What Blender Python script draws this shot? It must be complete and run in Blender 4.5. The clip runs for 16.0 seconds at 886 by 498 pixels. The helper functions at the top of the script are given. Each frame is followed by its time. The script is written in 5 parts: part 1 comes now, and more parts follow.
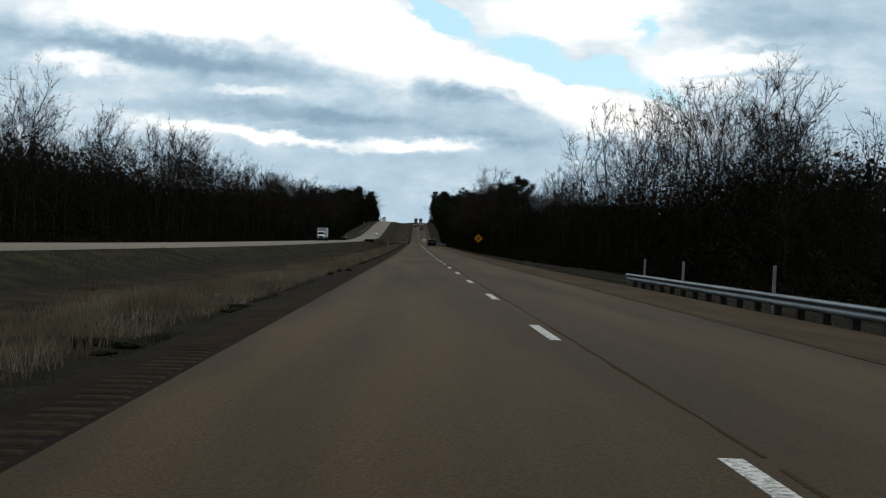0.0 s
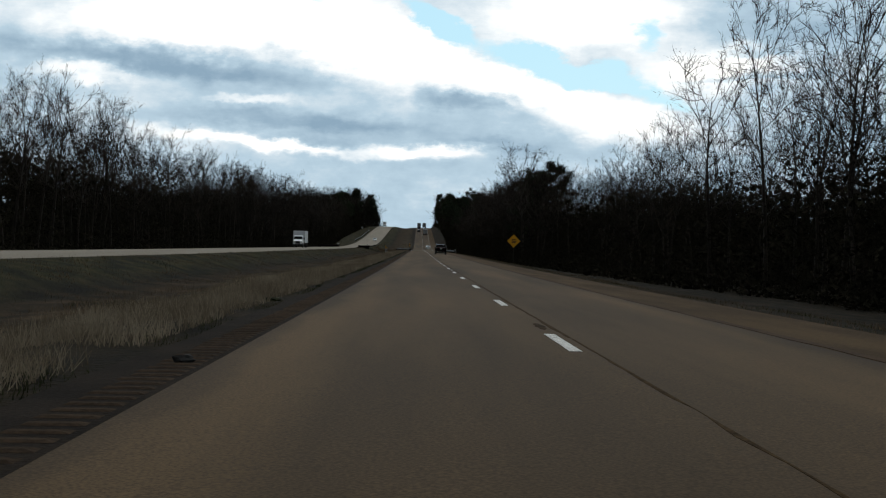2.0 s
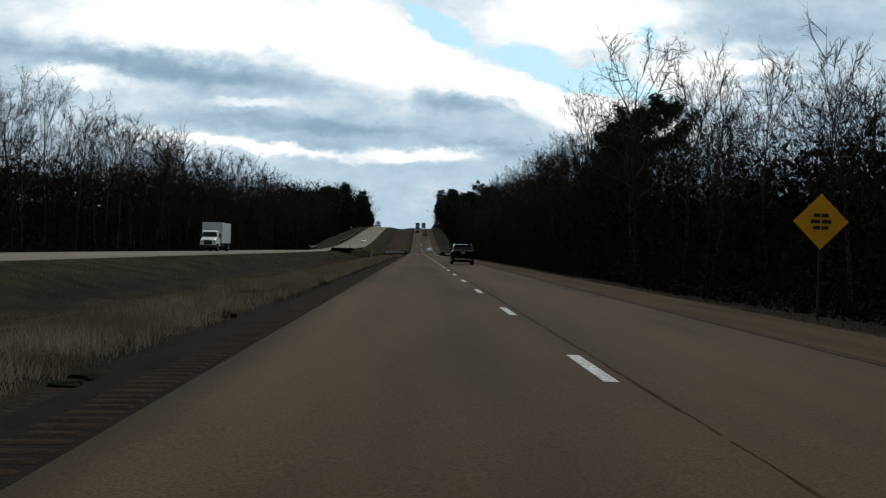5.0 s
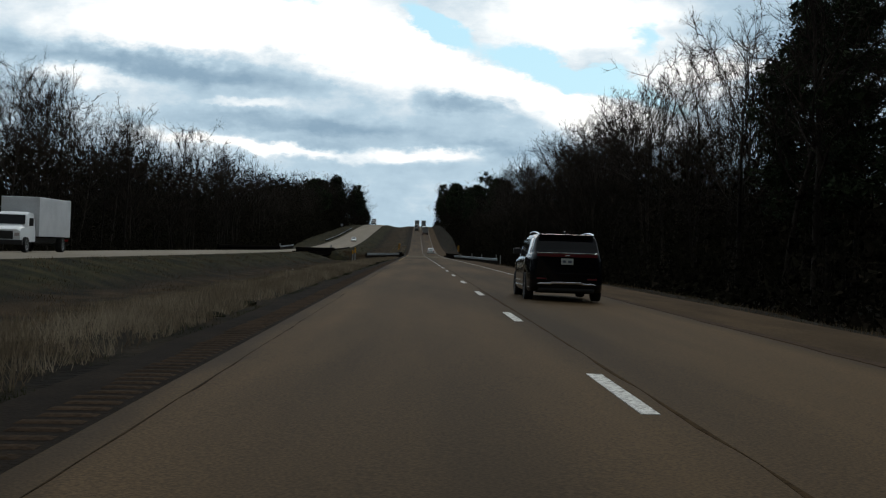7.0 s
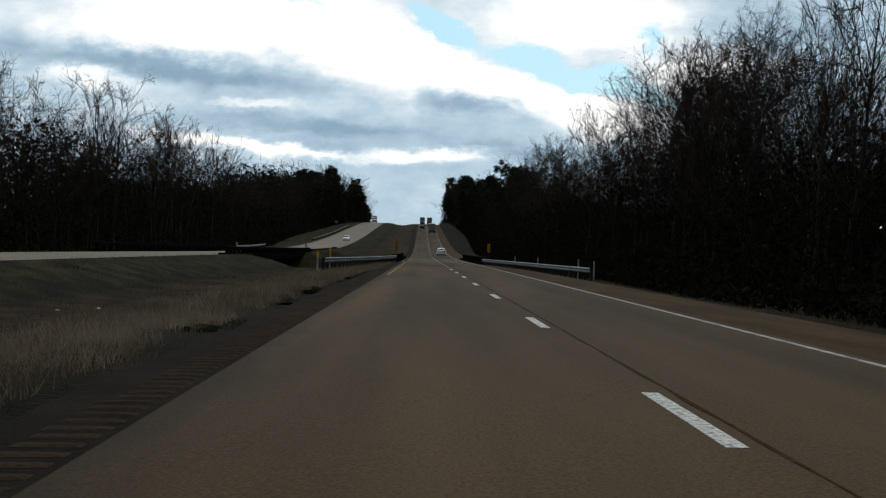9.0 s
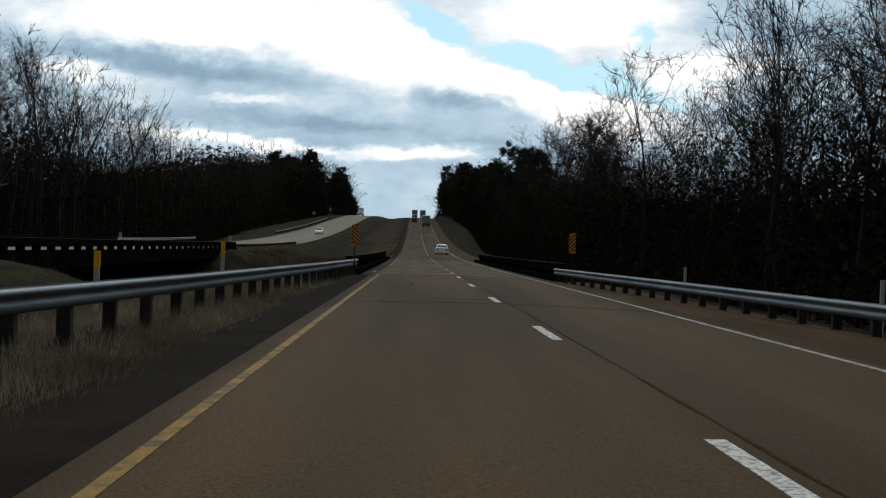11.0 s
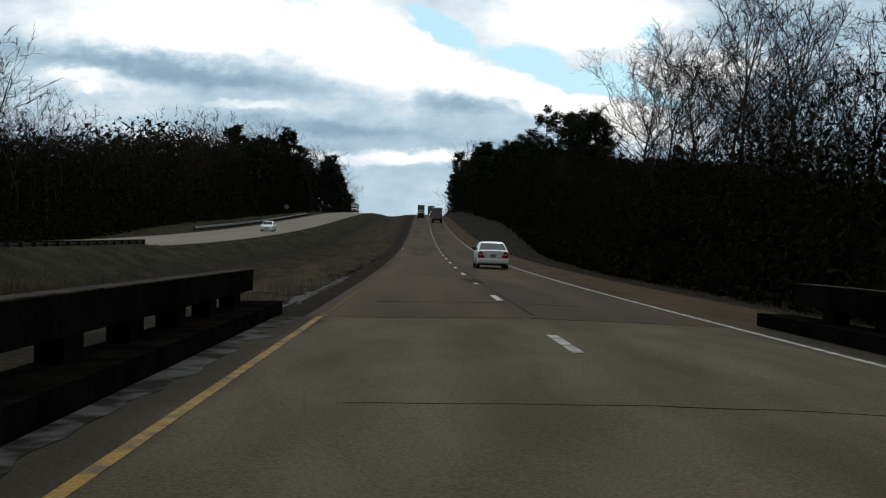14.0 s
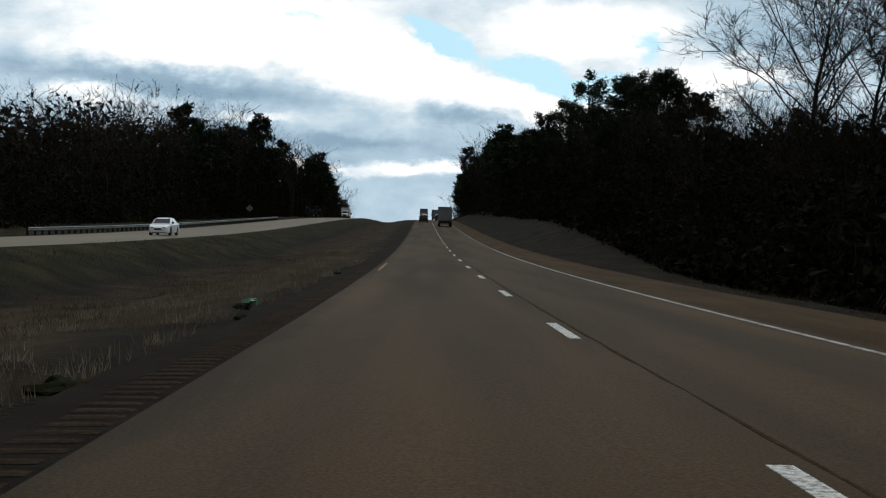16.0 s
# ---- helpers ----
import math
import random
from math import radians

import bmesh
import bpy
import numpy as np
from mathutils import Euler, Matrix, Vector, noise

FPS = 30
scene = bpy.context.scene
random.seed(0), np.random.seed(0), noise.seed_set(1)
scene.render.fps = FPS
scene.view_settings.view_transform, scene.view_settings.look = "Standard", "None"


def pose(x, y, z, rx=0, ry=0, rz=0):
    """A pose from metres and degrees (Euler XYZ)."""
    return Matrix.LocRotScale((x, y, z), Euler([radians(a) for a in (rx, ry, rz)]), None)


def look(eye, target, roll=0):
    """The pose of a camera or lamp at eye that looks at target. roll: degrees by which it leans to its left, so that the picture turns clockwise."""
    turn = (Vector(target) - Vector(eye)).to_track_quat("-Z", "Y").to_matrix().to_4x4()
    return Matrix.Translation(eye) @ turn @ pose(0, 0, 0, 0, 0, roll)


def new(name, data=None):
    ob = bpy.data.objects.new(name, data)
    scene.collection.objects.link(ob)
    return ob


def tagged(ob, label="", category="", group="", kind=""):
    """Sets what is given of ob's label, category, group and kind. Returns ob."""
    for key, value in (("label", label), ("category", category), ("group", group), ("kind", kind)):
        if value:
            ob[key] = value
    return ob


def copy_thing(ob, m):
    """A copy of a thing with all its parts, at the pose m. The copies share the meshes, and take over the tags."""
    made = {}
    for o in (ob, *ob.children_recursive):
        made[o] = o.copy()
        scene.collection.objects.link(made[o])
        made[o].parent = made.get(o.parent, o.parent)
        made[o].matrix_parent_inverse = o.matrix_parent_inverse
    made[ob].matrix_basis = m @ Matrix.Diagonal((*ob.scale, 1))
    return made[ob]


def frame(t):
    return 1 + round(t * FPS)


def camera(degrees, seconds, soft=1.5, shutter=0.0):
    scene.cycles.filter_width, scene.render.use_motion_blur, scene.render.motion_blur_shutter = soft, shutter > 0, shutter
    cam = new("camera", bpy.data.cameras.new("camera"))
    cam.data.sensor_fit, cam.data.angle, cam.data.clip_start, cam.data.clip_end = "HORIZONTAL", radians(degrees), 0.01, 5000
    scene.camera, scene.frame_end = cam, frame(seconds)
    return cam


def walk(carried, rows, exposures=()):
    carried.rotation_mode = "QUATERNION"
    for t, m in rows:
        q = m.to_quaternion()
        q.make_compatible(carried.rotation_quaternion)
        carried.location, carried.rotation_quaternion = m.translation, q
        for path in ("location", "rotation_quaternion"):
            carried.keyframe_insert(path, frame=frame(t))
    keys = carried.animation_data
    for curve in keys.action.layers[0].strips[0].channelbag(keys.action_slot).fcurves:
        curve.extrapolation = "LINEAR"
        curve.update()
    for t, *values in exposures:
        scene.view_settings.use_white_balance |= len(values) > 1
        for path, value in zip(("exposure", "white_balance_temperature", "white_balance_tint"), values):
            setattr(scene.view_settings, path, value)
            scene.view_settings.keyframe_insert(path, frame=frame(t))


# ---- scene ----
# ---- camera and its drive ----
cam = camera(38.65, 16.0, 1.15)
# seconds, x, y, z, pitch, roll, yaw
DRIVE = [
    (0.0, -1.89, -7.31, 1.425, -0.94, -2.41, -1.24),
    (0.5, -1.86, 11.42, 1.149, -0.73, -2.25, -1.18),
    (1.0, -1.83, 30.06, 0.892, -0.72, -2.05, -1.17),
    (1.5, -1.90, 48.79, 0.635, -0.76, -2.12, -1.22),
    (2.0, -1.90, 67.42, 0.382, -0.65, -1.93, -1.10),
    (2.5, -1.96, 86.21, 0.131, -0.58, -1.97, -1.20),
    (3.0, -1.93, 105.17, -0.099, -0.56, -1.85, -1.13),
    (3.5, -1.94, 124.15, -0.296, -0.51, -1.84, -1.26),
    (4.0, -1.94, 142.75, -0.476, -0.51, -1.81, -1.22),
    (6.5, -1.79, 236.76, -1.411, -0.50, -1.75, -1.15),
    (7.0, -1.80, 255.70, -1.585, -0.49, -1.95, -1.19),
    (7.5, -1.75, 274.24, -1.763, -0.52, -1.72, -1.06),
    (8.0, -1.81, 292.89, -1.939, -0.52, -1.89, -0.96),
    (8.5, -1.91, 311.56, -2.113, -0.44, -1.70, -0.87),
    (9.0, -2.01, 330.45, -2.292, -0.49, -1.77, -0.97),
    (11.5, -2.05, 423.95, -3.232, -0.62, -2.09, -1.37),
    (12.0, -2.01, 441.40, -3.440, -0.62, -1.68, -1.42),
    (12.5, -1.93, 459.92, -3.657, -0.58, -1.76, -1.37),
    (13.0, -1.90, 478.50, -3.842, -0.46, -1.69, -1.20),
    (13.5, -1.93, 497.04, -4.068, -0.50, -1.51, -1.09),
    (14.0, -1.92, 515.55, -4.238, -0.45, -1.54, -1.03),
    (14.5, -1.94, 534.13, -4.350, -0.44, -1.50, -1.11),
    (15.0, -1.99, 553.03, -4.479, -0.25, -1.06, -1.17),
    (15.5, -1.91, 571.93, -4.569, 0.06, -0.80, -1.12),
    (16.0, -1.95, 590.30, -4.581, 0.04, -1.07, -0.91),
]
walk(cam, [(t, pose(x, y, z, 90 + p, r, w)) for t, x, y, z, p, r, w in DRIVE], [(0.0, 0.0), (16.0, 0.0)])

# ---- sky, clouds and sun ----
SUN_EL, SUN_AZ = radians(38), radians(12)   # veiled sun, ahead and a little to the right
world = bpy.data.worlds.new("sky")
scene.world = world
world.use_nodes = True
wn, wl = world.node_tree.nodes, world.node_tree.links
wn.clear()


def wnode(kind, **values):
    n = wn.new(kind)
    for k, v in values.items():
        n.inputs[k].default_value = v
    return n


def wmath(op, a, b=None, c=None):
    n = wn.new("ShaderNodeMath")
    n.operation = op
    for i, v in enumerate((a, b, c)):
        if v is None:
            continue
        if isinstance(v, (int, float)):
            n.inputs[i].default_value = v
        else:
            wl.new(v, n.inputs[i])
    return n.outputs[0]


coord = wn.new("ShaderNodeTexCoord")
split = wn.new("ShaderNodeSeparateXYZ")
wl.new(coord.outputs["Generated"], split.inputs[0])
dx, dy, dz = split.outputs
depth = wmath("MAXIMUM", wmath("ABSOLUTE", dy), 0.12)
su, sv = wmath("DIVIDE", dx, depth), wmath("DIVIDE", dz, depth)
plane = wn.new("ShaderNodeCombineXYZ")
wl.new(su, plane.inputs[0]), wl.new(wmath("MULTIPLY", sv, 1.7), plane.inputs[1])


def cloud_noise(scale, detail, rough, shift):
    m = wn.new("ShaderNodeVectorMath")
    m.operation = "ADD"
    m.inputs[1].default_value = (shift, shift * 0.7, 0)
    wl.new(plane.outputs[0], m.inputs[0])
    n = wnode("ShaderNodeTexNoise", Scale=scale, Detail=detail, Roughness=rough)
    wl.new(m.outputs[0], n.inputs["Vector"])
    return n.outputs["Fac"]


edge_a, edge_b = cloud_noise(14, 8, 0.62, 3.1), cloud_noise(14, 8, 0.62, 8.4)
fine = cloud_noise(30, 8, 0.62, 5.0)
broad = cloud_noise(5, 5, 0.55, 1.7)
puff_a, puff_b = cloud_noise(38, 5, 0.55, 2.2), cloud_noise(38, 5, 0.55, 6.6)
wu = wmath("MULTIPLY_ADD", wmath("SUBTRACT", edge_a, 0.5), 0.070, wmath("MULTIPLY_ADD", wmath("SUBTRACT", puff_a, 0.5), 0.030, su))
wv = wmath("MULTIPLY_ADD", wmath("SUBTRACT", edge_b, 0.5), 0.032, wmath("MULTIPLY_ADD", wmath("SUBTRACT", puff_b, 0.5), 0.018, sv))


def bank(u, v, ru, rv, tilt, gain):
    """One soft cloud bank, centred on the tangents u (aside) and v (above)."""
    a, b = wmath("SUBTRACT", wu, u), wmath("SUBTRACT", wv, v)
    c, s = math.cos(radians(tilt)), math.sin(radians(tilt))
    p = wmath("MULTIPLY_ADD", a, c / ru, wmath("MULTIPLY", b, s / ru))
    q = wmath("MULTIPLY_ADD", a, -s / rv, wmath("MULTIPLY", b, c / rv))
    r = wmath("MULTIPLY_ADD", p, p, wmath("MULTIPLY", q, q))
    return wmath("MULTIPLY", wmath("EXPONENT", wmath("MULTIPLY", wmath("POWER", r, 1.35), -1.0)), gain)


def total(rows, start):
    out = start
    for row in rows:
        out = wmath("ADD", out, bank(*row))
    return out


# sunlit cloud banks, grey undersides, and clear blue gaps
BRIGHT = [
    (-0.1642, 0.1605, 0.1477, 0.019, -0.1, 0.95), (-0.0434, 0.1431, 0.0582, 0.0268, -23.1, 0.8),
    (0.0416, 0.1302, 0.0716, 0.0143, -10.2, 0.8), (0.1356, 0.0997, 0.0671, 0.017, -8.2, 0.75),
    (0.1221, 0.1753, 0.0805, 0.0246, 1.9, 0.8), (0.2295, 0.1385, 0.0626, 0.0201, 6.8, 0.6),
    (0.0013, 0.0631, 0.0492, 0.0063, 1.9, 0.7), (-0.1329, 0.0686, 0.0761, 0.0054, -6.2, 0.65),
    (-0.1700, 0.1920, 0.1500, 0.0150, 0.0, 0.60), (-0.2671, 0.1171, 0.0403, 0.0063, -3.1, 0.45), (-0.1374, 0.1012, 0.0313, 0.0036, 1.9, 0.3),
]
GREY = [
    (-0.2, 0.1278, 0.1163, 0.0107, -4.2, -0.45), (-0.3163, 0.15, 0.0268, 0.0179, -8.2, -0.12),
    (-0.0971, 0.0863, 0.1029, 0.0081, -2.1, -0.38), (0.0304, 0.1075, 0.0358, 0.0067, -1.1, -0.42),
    (0.055, 0.0716, 0.0447, 0.0081, -1.1, -0.33), (0.2922, 0.1741, 0.085, 0.0134, 1.9, -0.25),
    (-0.0792, 0.0717, 0.0403, 0.0045, -0.1, -0.25), (0.2653, 0.133, 0.0492, 0.0031, 4.8, -0.35),
    (0.2698, 0.1532, 0.0447, 0.0031, 4.8, -0.3),
]
BLUE = [
    (0.0081, 0.1649, 0.0313, 0.0116, -28.1, 1), (0.0953, 0.14, 0.0515, 0.0121, -13.2, 1),
    (0.1445, 0.1299, 0.0403, 0.0125, -3.1, 0.9), (0.1736, 0.1635, 0.0134, 0.0157, 51.9, 0.7),
    (0.1915, 0.1127, 0.0268, 0.0112, -8.2, 0.6), (0.2474, 0.11, 0.0358, 0.0054, 1.9, 0.4),
    (-0.0971, 0.1812, 0.0313, 0.0045, 1.9, 0.5),
]
strips = wn.new("ShaderNodeCombineXYZ")
wl.new(su, strips.inputs[0]), wl.new(wmath("MULTIPLY", sv, 5.5), strips.inputs[1])
layer = wnode("ShaderNodeTexNoise", Scale=7.0, Detail=6.0, Roughness=0.58)
wl.new(strips.outputs[0], layer.inputs["Vector"])
# the cover is whiter overhead than low over the road
high = wn.new("ShaderNodeMapRange")
high.interpolation_type = "SMOOTHSTEP"
for key, value in (("From Min", 0.22), ("From Max", 0.55), ("To Min", 0.0), ("To Max", 0.24)):
    high.inputs[key].default_value = value
wl.new(dz, high.inputs["Value"])
start = wmath("ADD", wmath("MULTIPLY_ADD", wmath("SUBTRACT", broad, 0.5), 0.4, 0.44), high.outputs[0])
start = wmath("MULTIPLY_ADD", wmath("SUBTRACT", layer.outputs["Fac"], 0.5), 0.50, start)
shade = total(BRIGHT + GREY, start)
shade = wmath("MULTIPLY_ADD", wmath("SUBTRACT", fine, 0.5), 0.55, shade)
gap = wmath("MULTIPLY_ADD", wmath("SUBTRACT", fine, 0.5), 0.8, total(BLUE, 0.0))

sky = wn.new("ShaderNodeTexSky")
sky.sky_type = "NISHITA"
sky.sun_disc, sky.sun_elevation, sky.sun_rotation = False, SUN_EL, SUN_AZ
blue = wn.new("ShaderNodeMixRGB")
blue.blend_type = "MIX"
blue.inputs[0].default_value = 0.75
blue.inputs[2].default_value = (0.42, 0.79, 0.96, 1)
skyb = wn.new("ShaderNodeMixRGB")
skyb.blend_type = "MULTIPLY"
skyb.inputs[0].default_value = 1
skyb.inputs[2].default_value = (0.1, 0.1, 0.1, 1)
wl.new(sky.outputs[0], skyb.inputs[1]), wl.new(skyb.outputs[0], blue.inputs[1])
ramp = wn.new("ShaderNodeValToRGB")
ramp.color_ramp.elements[0].position, ramp.color_ramp.elements[0].color = 0.0, (0.272, 0.400, 0.518, 1)
ramp.color_ramp.elements[1].position, ramp.color_ramp.elements[1].color = 1.0, (1.15, 1.15, 1.13, 1)
mid = ramp.color_ramp.elements.new(0.42)
mid.color = (0.490, 0.640, 0.750, 1)
wl.new(shade, ramp.inputs[0])
cover = wn.new("ShaderNodeMapRange")
cover.inputs["From Min"].default_value, cover.inputs["From Max"].default_value = 0.3, 0.68
wl.new(gap, cover.inputs["Value"])
mix = wn.new("ShaderNodeMixRGB")
wl.new(cover.outputs[0], mix.inputs[0]), wl.new(ramp.outputs[0], mix.inputs[1]), wl.new(blue.outputs[0], mix.inputs[2])
back = wnode("ShaderNodeBackground", Strength=1.0)
# the sky is brighter towards the veiled sun than away from it
sunward = wn.new("ShaderNodeMapRange")
sunward.interpolation_type = "SMOOTHSTEP"
for key, value in (("From Min", -0.8), ("From Max", 0.55), ("To Min", 0.24), ("To Max", 1.0)):
    sunward.inputs[key].default_value = value
wl.new(dy, sunward.inputs["Value"])
dim = wn.new("ShaderNodeVectorMath")
dim.operation = "SCALE"
wl.new(mix.outputs[0], dim.inputs[0]), wl.new(sunward.outputs[0], dim.inputs["Scale"])
wl.new(dim.outputs[0], back.inputs[0])
wout = wn.new("ShaderNodeOutputWorld")
wl.new(back.outputs[0], wout.inputs[0])

sun = new("sun", bpy.data.lights.new("sun", "SUN"))
sun.data.energy, sun.data.angle, sun.data.color = 0.45, radians(14), (1, 0.92, 0.80)
sun.matrix_world = look((0, 0, 0), (-math.sin(SUN_AZ) * math.cos(SUN_EL), -math.cos(SUN_AZ) * math.cos(SUN_EL), -math.sin(SUN_EL)))

# ---- materials ----
def surface(name, a, b, rough=0.8, scale=4.0, fine=60.0, bump=0.3, metal=0.0, stretch=(1, 1, 1), third=None, spec=0.3, vary=0.0, depth=0.02, mixpos=(0.35, 0.65)):
    """A node material: colour a to b by broad noise, grain by fine noise, and relief."""
    m = bpy.data.materials.new(name)
    m.use_nodes = True
    n, l = m.node_tree.nodes, m.node_tree.links
    p = n["Principled BSDF"]
    p.inputs["Roughness"].default_value, p.inputs["Metallic"].default_value = rough, metal
    p.inputs["Specular IOR Level"].default_value = spec
    tc, mp = n.new("ShaderNodeNewGeometry"), n.new("ShaderNodeMapping")
    l.new(tc.outputs["Position"], mp.inputs[0])
    mp.inputs["Scale"].default_value = stretch
    n1, n2 = n.new("ShaderNodeTexNoise"), n.new("ShaderNodeTexNoise")
    n1.inputs["Scale"].default_value, n1.inputs["Detail"].default_value = 1 / scale, 6
    n2.inputs["Scale"].default_value, n2.inputs["Detail"].default_value = fine, 3
    l.new(mp.outputs[0], n1.inputs["Vector"]), l.new(tc.outputs["Position"], n2.inputs["Vector"])
    r1 = n.new("ShaderNodeValToRGB")
    r1.color_ramp.elements[0].position, r1.color_ramp.elements[0].color = mixpos[0], (*a, 1)
    r1.color_ramp.elements[1].position, r1.color_ramp.elements[1].color = mixpos[1], (*b, 1)
    if third:
        e = r1.color_ramp.elements.new(0.5 * (mixpos[0] + mixpos[1]))
        e.color = (*third, 1)
    l.new(n1.outputs["Fac"], r1.inputs[0])
    g = n.new("ShaderNodeMapRange")
    g.inputs["From Min"].default_value, g.inputs["From Max"].default_value = 0.3, 0.7
    g.inputs["To Min"].default_value, g.inputs["To Max"].default_value = 1 - bump, 1 + bump
    l.new(n2.outputs["Fac"], g.inputs["Value"])
    mul = n.new("ShaderNodeVectorMath")
    mul.operation = "SCALE"
    l.new(r1.outputs[0], mul.inputs[0])
    if vary:
        oi, mr, mm = n.new("ShaderNodeObjectInfo"), n.new("ShaderNodeMapRange"), n.new("ShaderNodeMath")
        mr.inputs["To Min"].default_value, mr.inputs["To Max"].default_value = 1 - vary, 1 + vary
        mm.operation = "MULTIPLY"
        l.new(oi.outputs["Random"], mr.inputs["Value"]), l.new(mr.outputs[0], mm.inputs[0]), l.new(g.outputs[0], mm.inputs[1])
        l.new(mm.outputs[0], mul.inputs["Scale"])
    else:
        l.new(g.outputs[0], mul.inputs["Scale"])
    l.new(mul.outputs[0], p.inputs["Base Color"])
    bp = n.new("ShaderNodeBump")
    bp.inputs["Strength"].default_value, bp.inputs["Distance"].default_value = min(1, bump * 1.5), depth
    l.new(n2.outputs["Fac"], bp.inputs["Height"]), l.new(bp.outputs[0], p.inputs["Normal"])
    return m


def plain(name, c, rough=0.4, metal=0.0, spec=0.5, coat=0.0, emit=None):
    m = bpy.data.materials.new(name)
    m.use_nodes = True
    p = m.node_tree.nodes["Principled BSDF"]
    p.inputs["Base Color"].default_value, p.inputs["Roughness"].default_value = (*c, 1), rough
    p.inputs["Metallic"].default_value, p.inputs["Specular IOR Level"].default_value = metal, spec
    p.inputs["Coat Weight"].default_value, p.inputs["Coat Roughness"].default_value = coat, 0.05
    if emit:
        p.inputs["Emission Color"].default_value, p.inputs["Emission Strength"].default_value = (*emit, 1), 1.0
    return m


M_ASPHALT = surface("asphalt_warm", (0.0420, 0.0260, 0.0114), (0.0790, 0.0488, 0.0218), 0.88, 4, 42, 0.42, stretch=(2.2, 0.16, 1), spec=0.09, depth=0.0012)
M_ASPHALT_HILL = surface("asphalt_hill", (0.0350, 0.0218, 0.0098), (0.0670, 0.0412, 0.0188), 0.88, 4, 42, 0.42, stretch=(2.2, 0.16, 1), spec=0.09, depth=0.0012)
M_ASPHALT_FAR = surface("asphalt_grey", (0.1450, 0.1200, 0.0860), (0.1850, 0.1530, 0.1100), 0.85, 6, 30, 0.2, stretch=(2, 0.1, 1), spec=0.25)
M_SHOULDER = surface("asphalt_shoulder", (0.0100, 0.0074, 0.0054), (0.0190, 0.0138, 0.0098), 1.0, 1.2, 25, 0.35, spec=0.03)
M_GRAVEL = surface("shoulder_gravelly", (0.0440, 0.0285, 0.0145), (0.0720, 0.0465, 0.0240), 1.0, 1.8, 18, 0.3, stretch=(1.5, 0.3, 1), spec=0.05)
M_DIRT = surface("edge_dirt", (0.0300, 0.0160, 0.0076), (0.0480, 0.0270, 0.0130), 1.0, 0.8, 14, 0.4, spec=0.1)
M_RUMBLE = surface("rumble_rib", (0.0250, 0.0165, 0.0102), (0.0400, 0.0265, 0.0165), 1.0, 0.8, 20, 0.3, spec=0.03)
M_DECK = surface("bridge_deck", (0.0740, 0.0605, 0.0370), (0.1160, 0.0950, 0.0600), 0.95, 1.6, 36, 0.34, stretch=(1.6, 0.35, 1), spec=0.06, depth=0.002)
# railing concrete: stains and the shade of backlit sides, both in the near-black colour
M_CONCRETE_SHADED = surface("stained_shaded_concrete", (0.0030, 0.0026, 0.0023), (0.0100, 0.0086, 0.0074), 1.0, 0.9, 12, 0.35, spec=0.0)
# the same concrete painted paler, for the light on the beam's top
M_CONCRETE_LIT = surface("lit_concrete_top", (0.018, 0.0145, 0.011), (0.060, 0.048, 0.036), 1.0, 0.7, 14, 0.35, spec=0.05)
M_SAND = surface("washed_sand", (0.020, 0.0180, 0.0155), (0.080, 0.078, 0.074), 1.0, 0.45, 45, 0.18, spec=0.02, depth=0.001, mixpos=(0.42, 0.58))
M_SEAM = surface("crack_sealer", (0.0200, 0.0138, 0.0085), (0.0420, 0.0285, 0.0160), 1.0, 0.35, 30, 0.3, spec=0.02)
M_JOINT = surface("lane_joint", (0.0300, 0.0190, 0.0096), (0.0540, 0.0340, 0.0160), 1.0, 0.25, 30, 0.35, spec=0.02)
M_PATCH = surface("fresh_patch", (0.0140, 0.0132, 0.0125), (0.0280, 0.0265, 0.0250), 1.0, 0.5, 40, 0.3, spec=0.03)
M_WHITE = surface("road_paint_white", (0.22, 0.21, 0.19), (0.62, 0.61, 0.57), 0.8, 0.05, 60, 0.25, mixpos=(0.36, 0.56))
M_WHITE2 = surface("road_paint_thin", (0.16, 0.15, 0.13), (0.42, 0.41, 0.38), 0.8, 0.3, 30, 0.25)
M_WORNLINE = surface("road_paint_worn", (0.070, 0.056, 0.038), (0.200, 0.190, 0.170), 0.8, 0.8, 30, 0.3)
M_YELLOWOLD = surface("road_paint_faded", (0.0750, 0.0560, 0.0280), (0.1350, 0.0880, 0.0240), 0.9, 0.5, 30, 0.25, spec=0.05)
M_YELLOW = surface("road_paint_yellow", (0.0900, 0.0600, 0.0250), (0.2700, 0.1500, 0.0150), 0.8, 0.25, 30, 0.3, mixpos=(0.34, 0.56))
M_GRASS = surface("dry_grass", (0.0085, 0.0066, 0.0044), (0.0400, 0.0290, 0.0180), 1.0, 1.5, 9, 0.5, third=(0.0205, 0.0162, 0.0092), spec=0.05, stretch=(1, 0.7, 1), depth=0.1)

